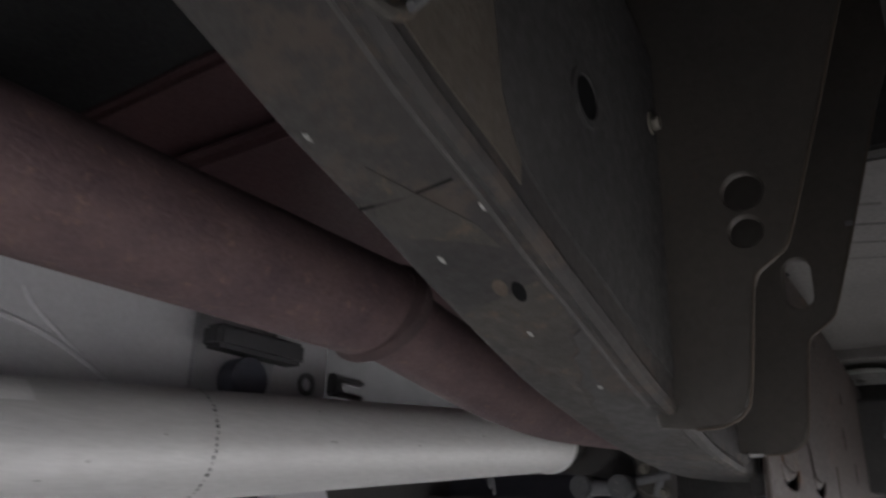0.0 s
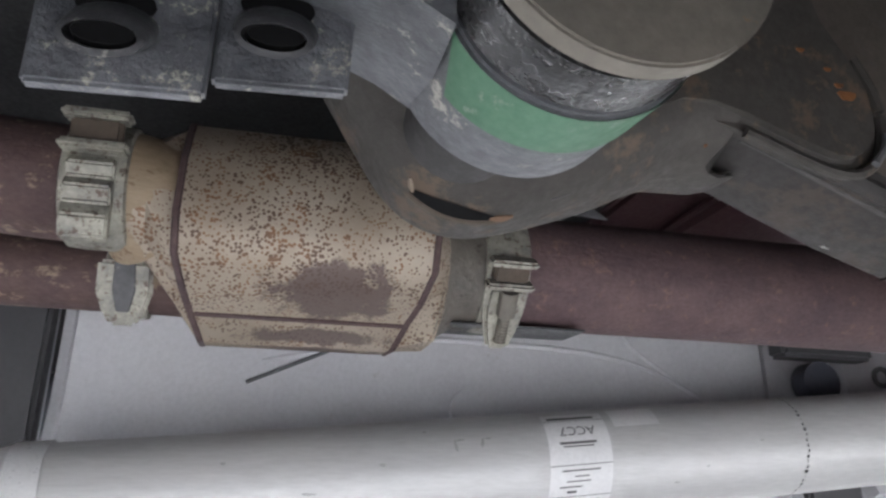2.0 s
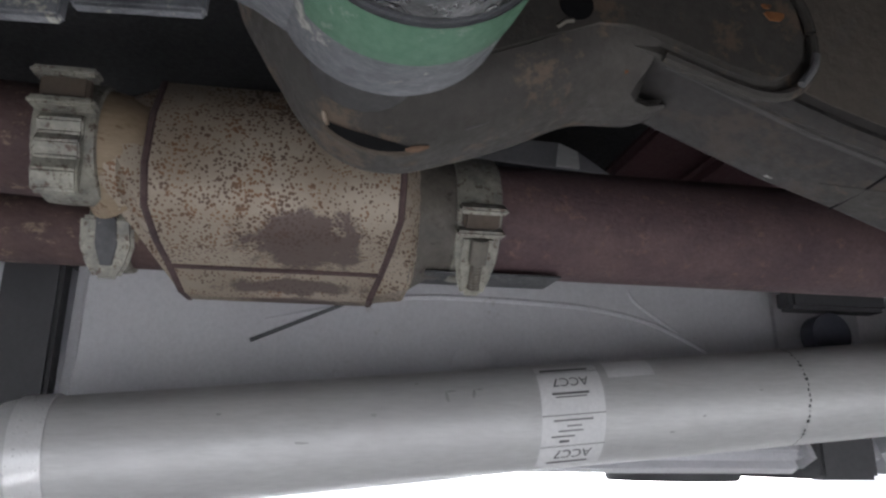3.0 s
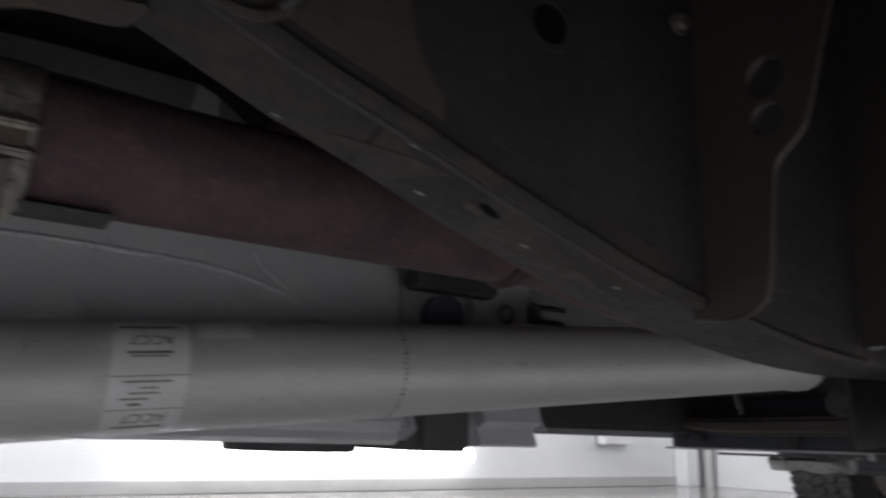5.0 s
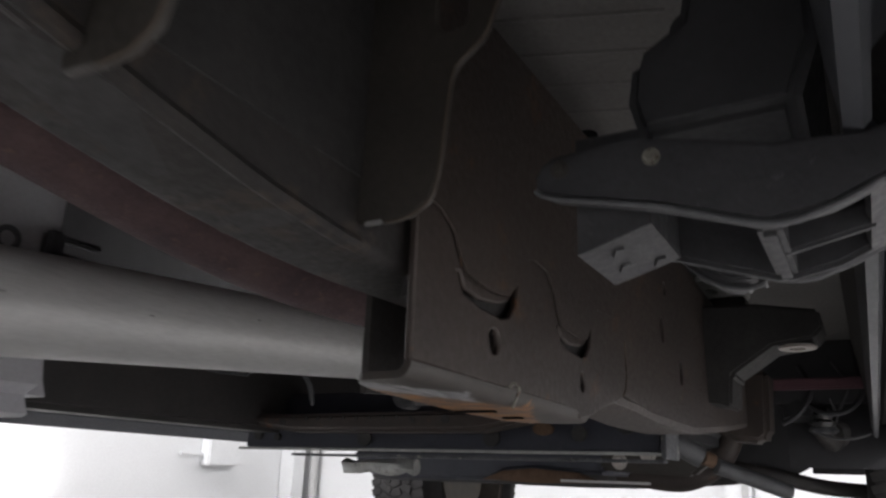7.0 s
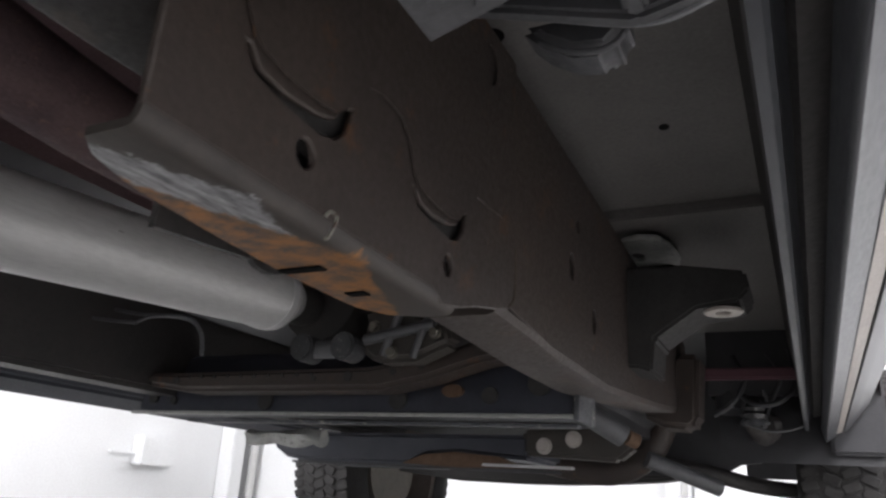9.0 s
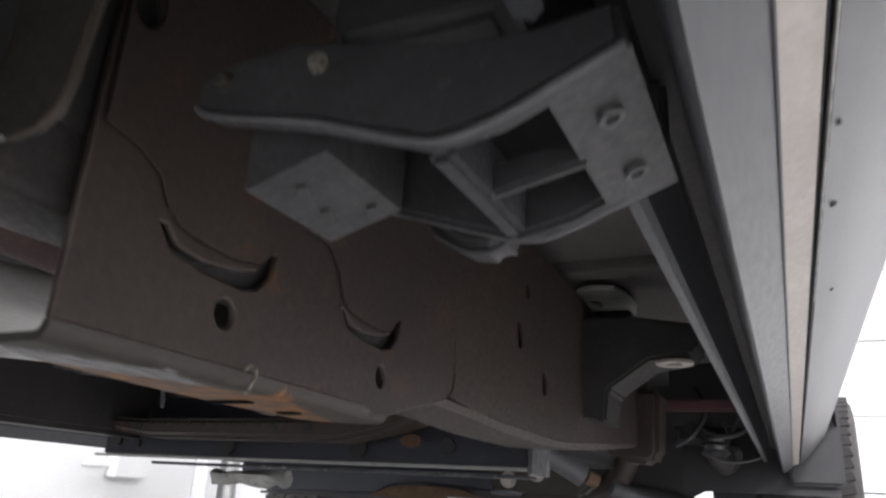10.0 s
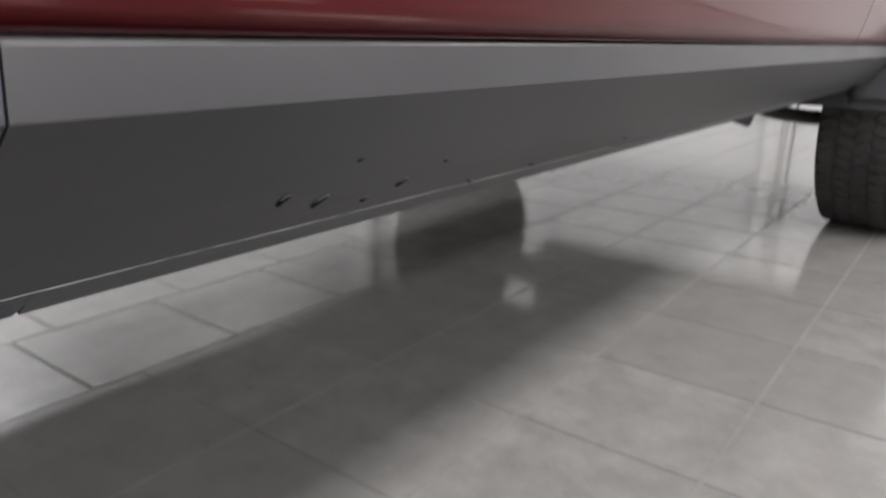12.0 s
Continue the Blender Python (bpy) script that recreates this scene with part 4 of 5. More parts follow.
part("outlet_neck", tube([(-0.59, 0.094, 0.693), (-0.59, 0.100, 0.693), (-0.588, 0.114, 0.693), (-0.588, 0.138, 0.693)], [0.072, 0.066, 0.0575, 0.0562], 40), M["neck_grey"], muffler, "dull outlet neck")
for yy in (-0.1165, 0.0805):
    own = loft([muf_ring(yy - 0.003, 0.998), muf_ring(yy - 0.0014, 1.013), muf_ring(yy + 0.0014, 1.013), muf_ring(yy + 0.003, 0.998)])
    part("weld_seam", own, M["pipe_dark"], muffler, "dark weld seam")
part("fold_seam", tube([(-0.5738, -0.104, 0.6322), (-0.5738, 0.069, 0.6322)], 0.0022, 8), M["pipe_dark"], muffler)
pipe = part("exhaust_pipe", tube([(-0.588, 0.125, 0.693), (-0.588, 0.30, 0.693), (-0.589, 0.45, 0.693), (-0.590, 0.658, 0.693)], 0.053, 40), M["pipe"], truck, "maroon rusted exhaust pipe under the floor")
part("joint_ring", tube([(-0.590, 0.650, 0.6965), (-0.590, 0.655, 0.6945), (-0.592, 0.669, 0.6875), (-0.592, 0.675, 0.6845)], [0.0535, 0.0605, 0.0600, 0.0470], 40), M["pipe_dark"], pipe, "dark flared joint ring")
part("front_pipe", tube(smooth_path([(-0.591, 0.655, 0.690), (-0.594, 0.708, 0.684), (-0.598, 0.80, 0.671), (-0.602, 0.92, 0.656), (-0.606, 1.05, 0.648), (-0.61, 1.2, 0.650), (-0.62, 1.5, 0.665), (-0.64, 1.75, 0.69)]), 0.0455, 32), M["pipe"], pipe)
part("rear_pipe", tube(smooth_path([(-0.530, -0.185, 0.717), (-0.530, -0.4, 0.727), (-0.53, -0.8, 0.74)]), 0.0445, 32), M["pipe_mottled"], pipe)
part("second_pipe", tube(smooth_path([(-0.61, -0.09, 0.667), (-0.61, -0.25, 0.668), (-0.61, -0.8, 0.672)]), 0.030, 32), M["pipe_mottled"], pipe)
part("pipe_tray", prism("y", [(-0.62, 0.6375), (-0.565, 0.6355), (-0.565, 0.6375), (-0.62, 0.6395)], 0.11, 0.235, (), 0.0005, 1), M["clip_rubber"], pipe, "thin dark tray below the pipe joint")


def clamp(c, y, r, turn, label, k=1.2, ears=True, threaded=True):
    """A band clamp: a band with two bent ears, a rusty filler, a tapered trunnion and a threaded bolt; k: the size of the ears."""
    rings = [(-0.017, r - 0.001), (-0.016, r + 0.0012), (-0.008, r + 0.0022), (0.008, r + 0.0022), (0.016, r + 0.0012), (0.017, r - 0.001)]
    ob = part("band_clamp", tube([(c[0], y + k * d, c[1]) for d, _ in rings], [q for _, q in rings], 40), M["clamp"], truck, label)
    m = Matrix.Translation((c[0], y, c[1])) @ Matrix.Rotation(radians(turn), 4, "Y") @ Matrix.Translation((r, 0, 0)) @ Matrix.Scale(k, 4)

    def add(name, b, mat, lab=""):
        b.transform(m)
        part(name, b, M[mat], ob, lab)

    if not ears:
        add("tab", prism("x", [(-0.021, 0.020), (0.021, 0.020), (0.022, -0.006), (0.017, -0.022), (0.010, -0.034), (-0.010, -0.034), (-0.017, -0.022), (-0.022, -0.006)], -0.004, 0.003, (), 0.003), "clamp", "pale tapered tab")
        # Raised dark inlay paints the shade of the tab's groove.
        add("groove", prism("x", [(-0.008, 0.020), (0.008, 0.020), (0.009, -0.004), (0.005, -0.022), (-0.005, -0.022), (-0.009, -0.004)], 0.0, 0.0042, (), 0.001, 1), "clip_rubber", "dark inlay for the shade in the tab's groove")
        return
    for dz in (0.0275, 0.010):
        add("clamp_ear", box((-0.002, -0.0175, dz - 0.0026), (0.011, 0.0175, dz + 0.0026), 0.0018), "clamp", "bent pale ear")
    add("filler", box((-0.003, -0.013, 0.012), (0.007, 0.013, 0.0265), 0.002), "bare_brown", "rusty filler between the ears")
    if not threaded:
        fold = [(0.0015, 0.006), (0.006, 0.001), (0.003, -0.006), (0.0075, -0.012), (0.004, -0.020), (0.0065, -0.028), (0.002, -0.038), (-0.003, -0.040), (-0.003, 0.006)]
        add("folded_end", prism("y", fold, -0.0125, 0.0115, (), 0.0012, 2), "clamp", "pale folded end of the band")
        add("fold", box((0.0, -0.0135, -0.014), (0.0065, -0.004, -0.010), 0.0015, turn=(12, 0, 8)), "clamp")
        return
    add("trunnion", prism("x", [(-0.014, 0.007), (0.014, 0.007), (0.015, -0.012), (0.0125, -0.028), (0.008, -0.042), (-0.008, -0.042), (-0.0125, -0.028), (-0.015, -0.012)], -0.004, 0.004, (), 0.003), "clamp")
    add("nut", prism("z", [(0.0075 + 0.0072 * math.cos(j * math.pi / 3), 0.0072 * math.sin(j * math.pi / 3)) for j in range(6)], -0.013, 0.006, (), 0.0008, 1), "cap")
    thread = [(0.0065, 0.0, -0.013 - 0.0012 * j) for j in range(19)]
    add("clamp_bolt", tube(thread, [0.0046 if j % 2 else 0.0037 for j in range(19)], 12), "cap", "threaded clamp bolt")


clamp((-0.588, 0.693), 0.152, 0.0568, 38, "zinc band clamp on the exhaust joint")
clamp((-0.530, 0.717), -0.175, 0.0465, 4, "zinc band clamp with a rusty block", 1.35, True, False)
clamp((-0.61, 0.667), -0.161, 0.0325, 24, "pale band clamp with a tapered tab on the lower pipe", 1.0, False)

# fuel tank with its shield, strap, rod and black hanger
TANK = [(-0.95, 0.80), (-0.945, 0.60), (-0.925, 0.52), (-0.90, 0.475), (-0.935, 0.46), (-1.36, 0.46), (-1.40, 0.50), (-1.40, 0.80)]
tank = part("fuel_tank", prism("y", TANK, -0.30, 0.718, (), 0.02, 3), M["tank"], truck, "smooth pale grey fuel tank shield")
part("tank_front", prism("y", [(x + 0.0, z) for x, z in TANK], 0.822, 0.992, (), 0.04, 4), M["tank"], tank)
part("tank_neck", prism("y", [(x * 0.98 - 0.03, z * 0.98 + 0.016) for x, z in TANK], 0.716, 0.825), M["tank"], tank)
part("strap_channel", box((-1.34, 0.724, 0.452), (-0.905, 0.816, 0.545), 0.006), M["black"], tank, "dark strap channel")
part("tank_disc", disc("z", (-1.15, 0.62), 0.11, 0.445, 0.462, 40, 0.003), M["black"], tank)
part("press_line", tube(smooth_path([(-0.9475, -0.05, 0.655), (-0.9475, 0.05, 0.678), (-0.9475, 0.15, 0.696), (-0.9475, 0.30, 0.696), (-0.9475, 0.42, 0.689), (-0.9475, 0.51, 0.669), (-0.9475, 0.585, 0.634)]), 0.004, 8), M["tank"], tank)
part("tank_boss", tube([(-0.95, 0.232, 0.60), (-0.935, 0.232, 0.60)], 0.03, 24), M["tank"], tank)
part("press_line", tube(smooth_path([(-0.9475, 0.47, 0.720), (-0.9475, 0.485, 0.700), (-0.9475, 0.525, 0.672), (-0.9475, 0.59, 0.630)]), 0.003, 8), M["tank"], tank)
part("rod", tube([(-0.944, -0.068, 0.627), (-0.944, 0.06, 0.684)], 0.0028, 10), M["cap_grey"], truck, "thin dark steel rod")
part("tank_strap", box((-0.975, -0.383, 0.46), (-0.938, -0.309, 0.86), 0.005), M["black"], truck, "wide black strap beside the tank")
part("rear_panel", box((-1.3, -1.1, 0.50), (-0.95, -0.388, 0.80), 0.02), M["tank"], truck, "pale grey panel")
blk = part("hanger_block", box((-0.92, 0.692, 0.690), (-0.88, 0.850, 0.722), 0.006), M["black"], truck, "black rubber exhaust hanger")
part("hanger_stem", tube([(-0.915, 0.755, 0.655), (-0.885, 0.755, 0.655)], 0.031, 24), M["beam_blue"], blk)
part("hanger_foot", box((-0.915, 0.72, 0.56), (-0.887, 0.79, 0.64), 0.006), M["beam_blue"], blk)
part("hanger_ring", disc("x", (0.885, 0.671), 0.017, -0.914, -0.906, 24, 0.002, None, 0.010), M["cap_grey"], blk, "grey ring on the tank")
fork = part("fork", box((-0.915, 0.93, 0.66), (-0.895, 0.953, 0.696), 0.004), M["black"], blk, "black forked clip")
for zf in (0.690, 0.666):
    part("prong", box((-0.913, 0.948, zf - 0.005), (-0.899, 1.010, zf + 0.005), 0.004), M["black"], fork)

# underbody: floor pans, tunnel, bed floor
part("tunnel_floor", box((-1.45, 0.505, 0.955), (-0.421, 3.0, 0.99), 0.01), M["pan_red"], truck, "maroon painted floor pan")
pan = part("side_floor", box((-0.42, 0.93, 0.872), (0.06, 2.95, 0.91), 0.01), M["pan"], truck, "grey sealed floor pan between rail and sill")
# Dark box added over the mount plates; the blackness up there is its colour.
well = part("well_top", box((-0.419, 0.505, 1.03), (0.10, 0.928, 1.06), 0.01), M["rubber_dull"], truck, "added dark well that closes off the space over the bracket")
part("well_outer", box((-0.103, 0.506, 0.888), (0.10, 0.927, 0.915), 0.003), M["rubber_dull"], well)
part("well_front", box((-0.419, 0.900, 0.868), (0.10, 0.928, 1.035), 0.004), M["rubber_dull"], well)
part("well_rear", box((-0.419, 0.501, 0.862), (0.10, 0.515, 1.035), 0.004), M["rubber_dull"], well)
part("well_inner", box((-0.421, 0.50, 0.866), (-0.405, 0.928, 1.035), 0.004), M["rubber_dull"], well)
for k in range(4):
    yk = 1.02 + 0.075 * k
    part("pan_crease", tube([(-0.36, yk - 0.03, 0.8735), (-0.14, yk + 0.05, 0.8735)], 0.0035, 8), M["pan"], pan)
# Flat discs on the pan, painted with the shade of holes.
part("pan_hole_shade", disc("z", (-0.305, 1.31), 0.016, 0.8705, 0.8725, 20), M["void"], pan)
part("pan_hole_shade", disc("z", (-0.145, 1.62), 0.008, 0.8705, 0.8725, 14), M["void"], pan)
part("pan_step", box((-0.40, 1.93, 0.850), (0.05, 2.95, 0.874), 0.003), M["pan"], pan)
part("bed_floor", box((-1.70, -2.0, 0.955), (0.12, 0.50, 0.99), 0.01), M["ecoat"], truck, "dark underside of the load bed")
part("floor_rib", box((-1.3, 0.62, 0.925), (-0.425, 0.74, 0.957), 0.015), M["pan_red"], truck)
shield = part("heat_shield", prism("x", [(-0.30, 0.875), (0.11, 0.895), (0.22, 0.894), (0.434, 0.883), (0.385, 0.916), (0.355, 0.928), (0.20, 0.930), (-0.30, 0.91)], -0.903, -0.898, (), 0.001), M["shield"], truck, "thin pale heat shield above the pipe")
part("shield_tab", prism("x", [(0.350, 0.889), (0.386, 0.887), (0.384, 0.914), (0.355, 0.926)], -0.898, -0.894, (), 0.001), M["alu"], shield, "bright tab")

# far side of the underbody
part("far_sill", prism("y", [(-1.72, 0.486), (-1.66, 0.52), (-1.64, 0.70), (-1.80, 0.72), (-1.79, 0.55)], -1.0, 2.95, (), 0.008), M["board_dark"], truck, "dark sill on the far side")
part("far_frame_rail", box((-1.40, 0.9, 0.50), (-1.31, 3.0, 0.70), 0.012), M["frame_black"], truck, "black frame rail on the far side")
beam = part("skid_beam", prism("x", [(1.87, 0.461), (1.95, 0.461), (1.95, 0.60), (1.90, 0.60), (1.88, 0.575)], -1.43, -0.355, (), 0.006), M["beam_blue"], truck, "dark blue-black cross beam with round holes")
part("beam_lip", box((-1.44, 1.855, 0.458), (-0.35, 1.872, 0.464), 0.002), M["lip_metal"], beam, "worn bright lip")
part("lower_lip", box((-1.30, 1.90, 0.446), (-0.36, 1.935, 0.452), 0.002), M["spring"], beam, "second bright lip")
part("end_flange", prism("x", [(1.845, 0.452), (1.96, 0.452), (1.96, 0.60), (1.89, 0.585), (1.85, 0.52)], -0.352, -0.343, (), 0.002), M["spring"], beam, "pale end flange")
# Beam holes are flat black discs, their shade put into the colour.
for xh, zh, rh in ((-1.385, 0.495, 0.013), (-1.32, 0.489, 0.009), (-1.05, 0.488, 0.019), (-0.717, 0.491, 0.020), (-0.52, 0.499, 0.016), (-0.423, 0.520, 0.022)):
    part("beam_hole_shade", disc("y", (xh, zh), rh, 1.866, 1.8745, 20), M["rubber_dull"], beam)
part("rust_hole", prism("y", oval((-0.598, 0.508), 0.023, 0.013, 18), 1.866, 1.8745), M["rust_dull"], beam, "hole with rusted metal behind it")
perf = part("crossmember", prism("y", [(-1.47, 0.575), (-1.41, 0.553), (-1.32, 0.541), (-1.22, 0.537), (-0.74, 0.541), (-0.60, 0.56), (-0.50, 0.592), (-0.42, 0.605), (-0.30, 0.607), (-0.30, 0.575), (-0.42, 0.558), (-0.51, 0.545), (-0.615, 0.515), (-0.71, 0.497), (-1.20, 0.497), (-1.32, 0.512), (-1.43, 0.53), (-1.47, 0.54)], 1.775, 1.855, (), 0.010, 3), M["frame_brown"], truck, "brown bent hat-section crossmember with small holes")
# Crossmember holes: small discs coloured as dark as open holes in shade.
for k in range(10):
    xx = -1.19 + 0.036 * k
    part("small_hole_shade", disc("y", (xx, 0.527), 0.0045, 1.7735, 1.7765, 10), M["rubber_dull"], perf)
for xx, zz, rr in ((-0.86, 0.520, 0.006), (-0.78, 0.523, 0.010), (-0.68, 0.53, 0.007), (-0.62, 0.54, 0.007), (-1.225, 0.520, 0.009)):
    part("small_hole_shade", disc("y", (xx, zz), rr, 1.7735, 1.7765, 12), M["rubber_dull"], perf)

cast = part("gearbox_mount", prism("y", [(-0.715, 0.640), (-0.700, 0.596), (-0.722, 0.563), (-0.683, 0.535), (-0.603, 0.536), (-0.530, 0.566), (-0.545, 0.612), (-0.632, 0.630)], 1.705, 1.765, (), 0.012, 3), M["frame"], truck, "grey cast gearbox mount behind the crossmember")
for pa, pb, pr in (((-0.70, 1.70, 0.575), (-0.56, 1.70, 0.60), 0.010), ((-0.66, 1.70, 0.545), (-0.63, 1.70, 0.625), 0.008), ((-0.60, 1.70, 0.54), (-0.575, 1.70, 0.61), 0.007)):
    part("cast_rib", tube([pa, pb], pr, 10), M["cap_grey"], cast, "pale rounded casting rib")
for bx, bz in ((-0.685, 0.60), (-0.645, 0.552), (-0.56, 0.585)):
    part("mount_bolt", bolt("y", (bx, bz), 0.009, 1.706, -0.012), M["cap"], cast)
joint = part("universal_joint", tube([(-0.835, 1.70, 0.56), (-0.72, 1.70, 0.56)], 0.017, 16), M["cap_grey"], shaft, "dull steel cross of the shaft joint")
for jx in (-0.825, -0.735):
    part("joint_cap", disc("y", (jx, 0.562), 0.026, 1.675, 1.725, 18, 0.004), M["clip_rubber"], joint)
for line in ([(-1.546, 1.6, 0.735), (-1.518, 1.6, 0.700), (-1.445, 1.6, 0.674), (-1.335, 1.6, 0.628), (-1.182, 1.6, 0.606)], [(-1.206, 1.62, 0.612), (-1.158, 1.62, 0.623), (-1.062, 1.62, 0.616), (-1.022, 1.62, 0.583), (-1.011, 1.62, 0.54)], [(-1.439, 1.6, 0.712), (-1.364, 1.6, 0.668), (-1.352, 1.6, 0.62)],
             [(-1.34, 1.65, 0.66), (-1.24, 1.65, 0.64), (-1.11, 1.65, 0.625), (-1.06, 1.65, 0.60), (-1.04, 1.65, 0.555)], [(-1.62, 1.65, 0.76), (-1.58, 1.65, 0.705), (-1.48, 1.65, 0.68), (-1.36, 1.65, 0.667)]):
    part("fuel_line", tube(smooth_path(line), 0.0038, 8), M["cap_grey"], truck, "thin bent metal line")

# front suspension and engine underside
part("engine_skid", prism("y", [(-1.62, 0.49), (-1.60, 0.445), (-1.54, 0.41), (-1.45, 0.398), (-1.08, 0.402), (-1.02, 0.43), (-0.92, 0.44), (-0.78, 0.43), (-0.70, 0.425), (-0.69, 0.495)], 2.60, 2.90, (), 0.012, 3), M["beam_blue"], truck, "dark plastic engine cover with a rounded end")
part("skid_plate", prism("y", [(-1.09, 0.404), (-1.02, 0.431), (-0.92, 0.441), (-0.78, 0.432), (-0.70, 0.404), (-0.90, 0.398)], 2.57, 2.61, (), 0.004), M["rust_dull"], truck, "rust-brown steel skid plate")
part("skid_edge", box((-0.82, 2.55, 0.404), (-0.56, 2.58, 0.411), 0.002), M["alu"], truck)
part("skid_lip", box((-1.50, 2.58, 0.392), (-0.60, 2.60, 0.400), 0.003), M["black"], truck)
for bx, bz in ((-0.654, 0.466), (-0.570, 0.486)):
    part("skid_bolt", bolt("y", (bx, bz), 0.017, 2.60, -0.018), M["silver"], truck, "pale bolt head")
part("bolt_beam", prism("y", [(-0.72, 0.44), (-0.45, 0.43), (-0.40, 0.47), (-0.45, 0.52), (-0.72, 0.51)], 2.60, 2.66, (), 0.01), M["frame"], truck, "brown steel cross beam with two bolts")
rng_c = random.Random(11)
crump = loft([[(-1.25 + 0.028 * k, 2.07 + rng_c.uniform(0.012, 0.03) * math.cos(a), 0.428 + rng_c.uniform(0.012, 0.026) * math.sin(a)) for a in (2 * math.pi * j / 9 for j in range(9))] for k in range(9)])
part("foil_shield", crump, M["lip_metal"], truck, "pale crumpled foil heat shield")
# Plain box; the shadow under the engine is painted in as black.
part("engine_block", box((-1.3, 2.3, 0.53), (-0.4, 3.2, 0.84), 0.05, 3), M["black"], truck, "plain engine underside, its shadow put into the black colour")
part("transmission", tube(smooth_path([(-0.85, 1.75, 0.68), (-0.85, 1.95, 0.68), (-0.85, 2.4, 0.68)]), [0.09] * 6 + [0.13] * 7, 24), M["frame_black"], truck, "grey transmission tail housing")
part("silver_can", tube([(-0.46, 2.30, 0.525), (-0.38, 2.36, 0.475)], 0.027, 20), M["cap_grey"], truck, "pale steel bush housing")
part("orange_cap", tube([(-0.375, 2.37, 0.475), (-0.355, 2.39, 0.466)], 0.018, 14), M["rust_dull"], truck, "rusted bolt end")
part("control_arm", tube(smooth_path([(-0.80, 3.1, 0.45), (-0.64, 3.1, 0.425), (-0.55, 3.1, 0.434), (-0.464, 3.1, 0.486), (-0.414, 3.1, 0.577), (-0.42, 3.1, 0.64)]), 0.042, 14), M["frame_brown"], truck, "brown curved control arm mount")
part("rail_horn", prism("y", [(-0.40, 0.56), (-0.34, 0.53), (-0.27, 0.525), (-0.248, 0.545), (-0.237, 0.727), (-0.30, 0.73), (-0.32, 0.70), (-0.40, 0.70)], 2.66, 2.80, (), 0.02, 3), M["frame_brown"], truck, "brown rounded rail bracket with a rusty face")
part("tie_rod", tube([(-0.46, 3.05, 0.47), (-0.26, 3.2, 0.395)], 0.026, 16), M["cap_grey"], truck, "grey steel link rod")
# Added dark mass; hides the bright wall seen past the suspension.
part("front_filler", prism("y", [(-0.62, 0.432), (-0.27, 0.436), (-0.235, 0.458), (-0.20, 0.478), (-0.13, 0.487), (-0.13, 0.66), (-0.62, 0.66)], 3.30, 3.34, (), 0.008), M["black"], truck, "added dark filler that blocks the bright gap at the suspension")
part("axle_beam", prism("y", [(-1.55, 0.41), (-1.29, 0.385), (-1.0, 0.384), (-0.82, 0.388), (-0.61, 0.402), (-0.47, 0.415), (-0.36, 0.435), (-0.34, 0.50), (-1.55, 0.50)], 3.36, 3.5, (), 0.012), M["frame_black"], truck, "dark front suspension cross link")
part("lower_link", tube(smooth_path([(-0.46, 3.2, 0.475), (-0.30, 3.27, 0.445), (-0.16, 3.34, 0.415), (-0.03, 3.42, 0.405)]), 0.026, 14), M["frame_black"], truck, "black lower suspension arm")
part("knuckle", tube(smooth_path([(-0.14, 3.05, 0.60), (-0.12, 3.1, 0.57), (-0.06, 3.2, 0.60), (-0.04, 3.3, 0.72)]), [0.03] * 6 + [0.05] * 13, 14), M["frame_black"], truck, "dark steering knuckle with a ball joint")
part("ball_joint", disc("z", (-0.13, 3.02), 0.042, 0.575, 0.592, 24, 0.005), M["spring"], truck, "pale ball joint rim")
part("damper", tube([(-0.20, 3.05, 0.62), (-0.20, 3.10, 0.92)], 0.045, 20), M["black"], truck, "dark damper in the wheel arch")
for cable in ([(-0.10, 3.0, 0.60), (-0.07, 3.0, 0.66), (-0.05, 3.0, 0.72), (-0.09, 3.02, 0.80)], [(-0.16, 3.0, 0.58), (-0.08, 2.98, 0.555), (0.0, 3.0, 0.575), (0.03, 3.02, 0.62)], [(-0.11, 3.0, 0.56), (-0.09, 3.0, 0.62), (-0.10, 3.0, 0.68)]):
    part("cable", tube(smooth_path(cable), 0.0042, 8), M["cap_grey"], truck, "thin pale cable at the wheel")
for hose in ([(-0.18, 2.98, 0.78), (-0.15, 2.97, 0.70), (-0.19, 2.96, 0.63), (-0.24, 2.97, 0.60)], [(-0.02, 2.97, 0.80), (-0.01, 2.96, 0.70), (-0.05, 2.95, 0.64), (-0.12, 2.96, 0.63), (-0.16, 2.99, 0.66)]):
    part("brake_hose", tube(smooth_path(hose), 0.008, 10), M["black"], truck, "black rubber brake hose at the wheel")
part("joint_boot", tube([(-0.13, 3.0, 0.592), (-0.13, 3.0, 0.605), (-0.13, 3.0, 0.613), (-0.13, 3.0, 0.625), (-0.13, 3.0, 0.633), (-0.13, 3.0, 0.65)], [0.036, 0.042, 0.030, 0.036, 0.024, 0.020], 20), M["rubber"], truck, "ribbed black ball joint boot")
part("body_lip", box((-0.28, 2.92, 0.70), (0.04, 2.95, 0.735), 0.006), M["maroon"], truck, "dull maroon body seam")

# body mounts on the outer side of the rail
bm_ = part("body_mount", prism("y", [(-0.30, 0.57), (-0.265, 0.567), (-0.24, 0.558), (-0.234, 0.622), (-0.155, 0.677), (-0.08, 0.688), (-0.06, 0.71), (-0.066, 0.745), (-0.18, 0.765), (-0.30, 0.768)], 1.98, 2.12, (), 0.006), M["rubber_dull"], truck, "black body mount bracket under the floor")
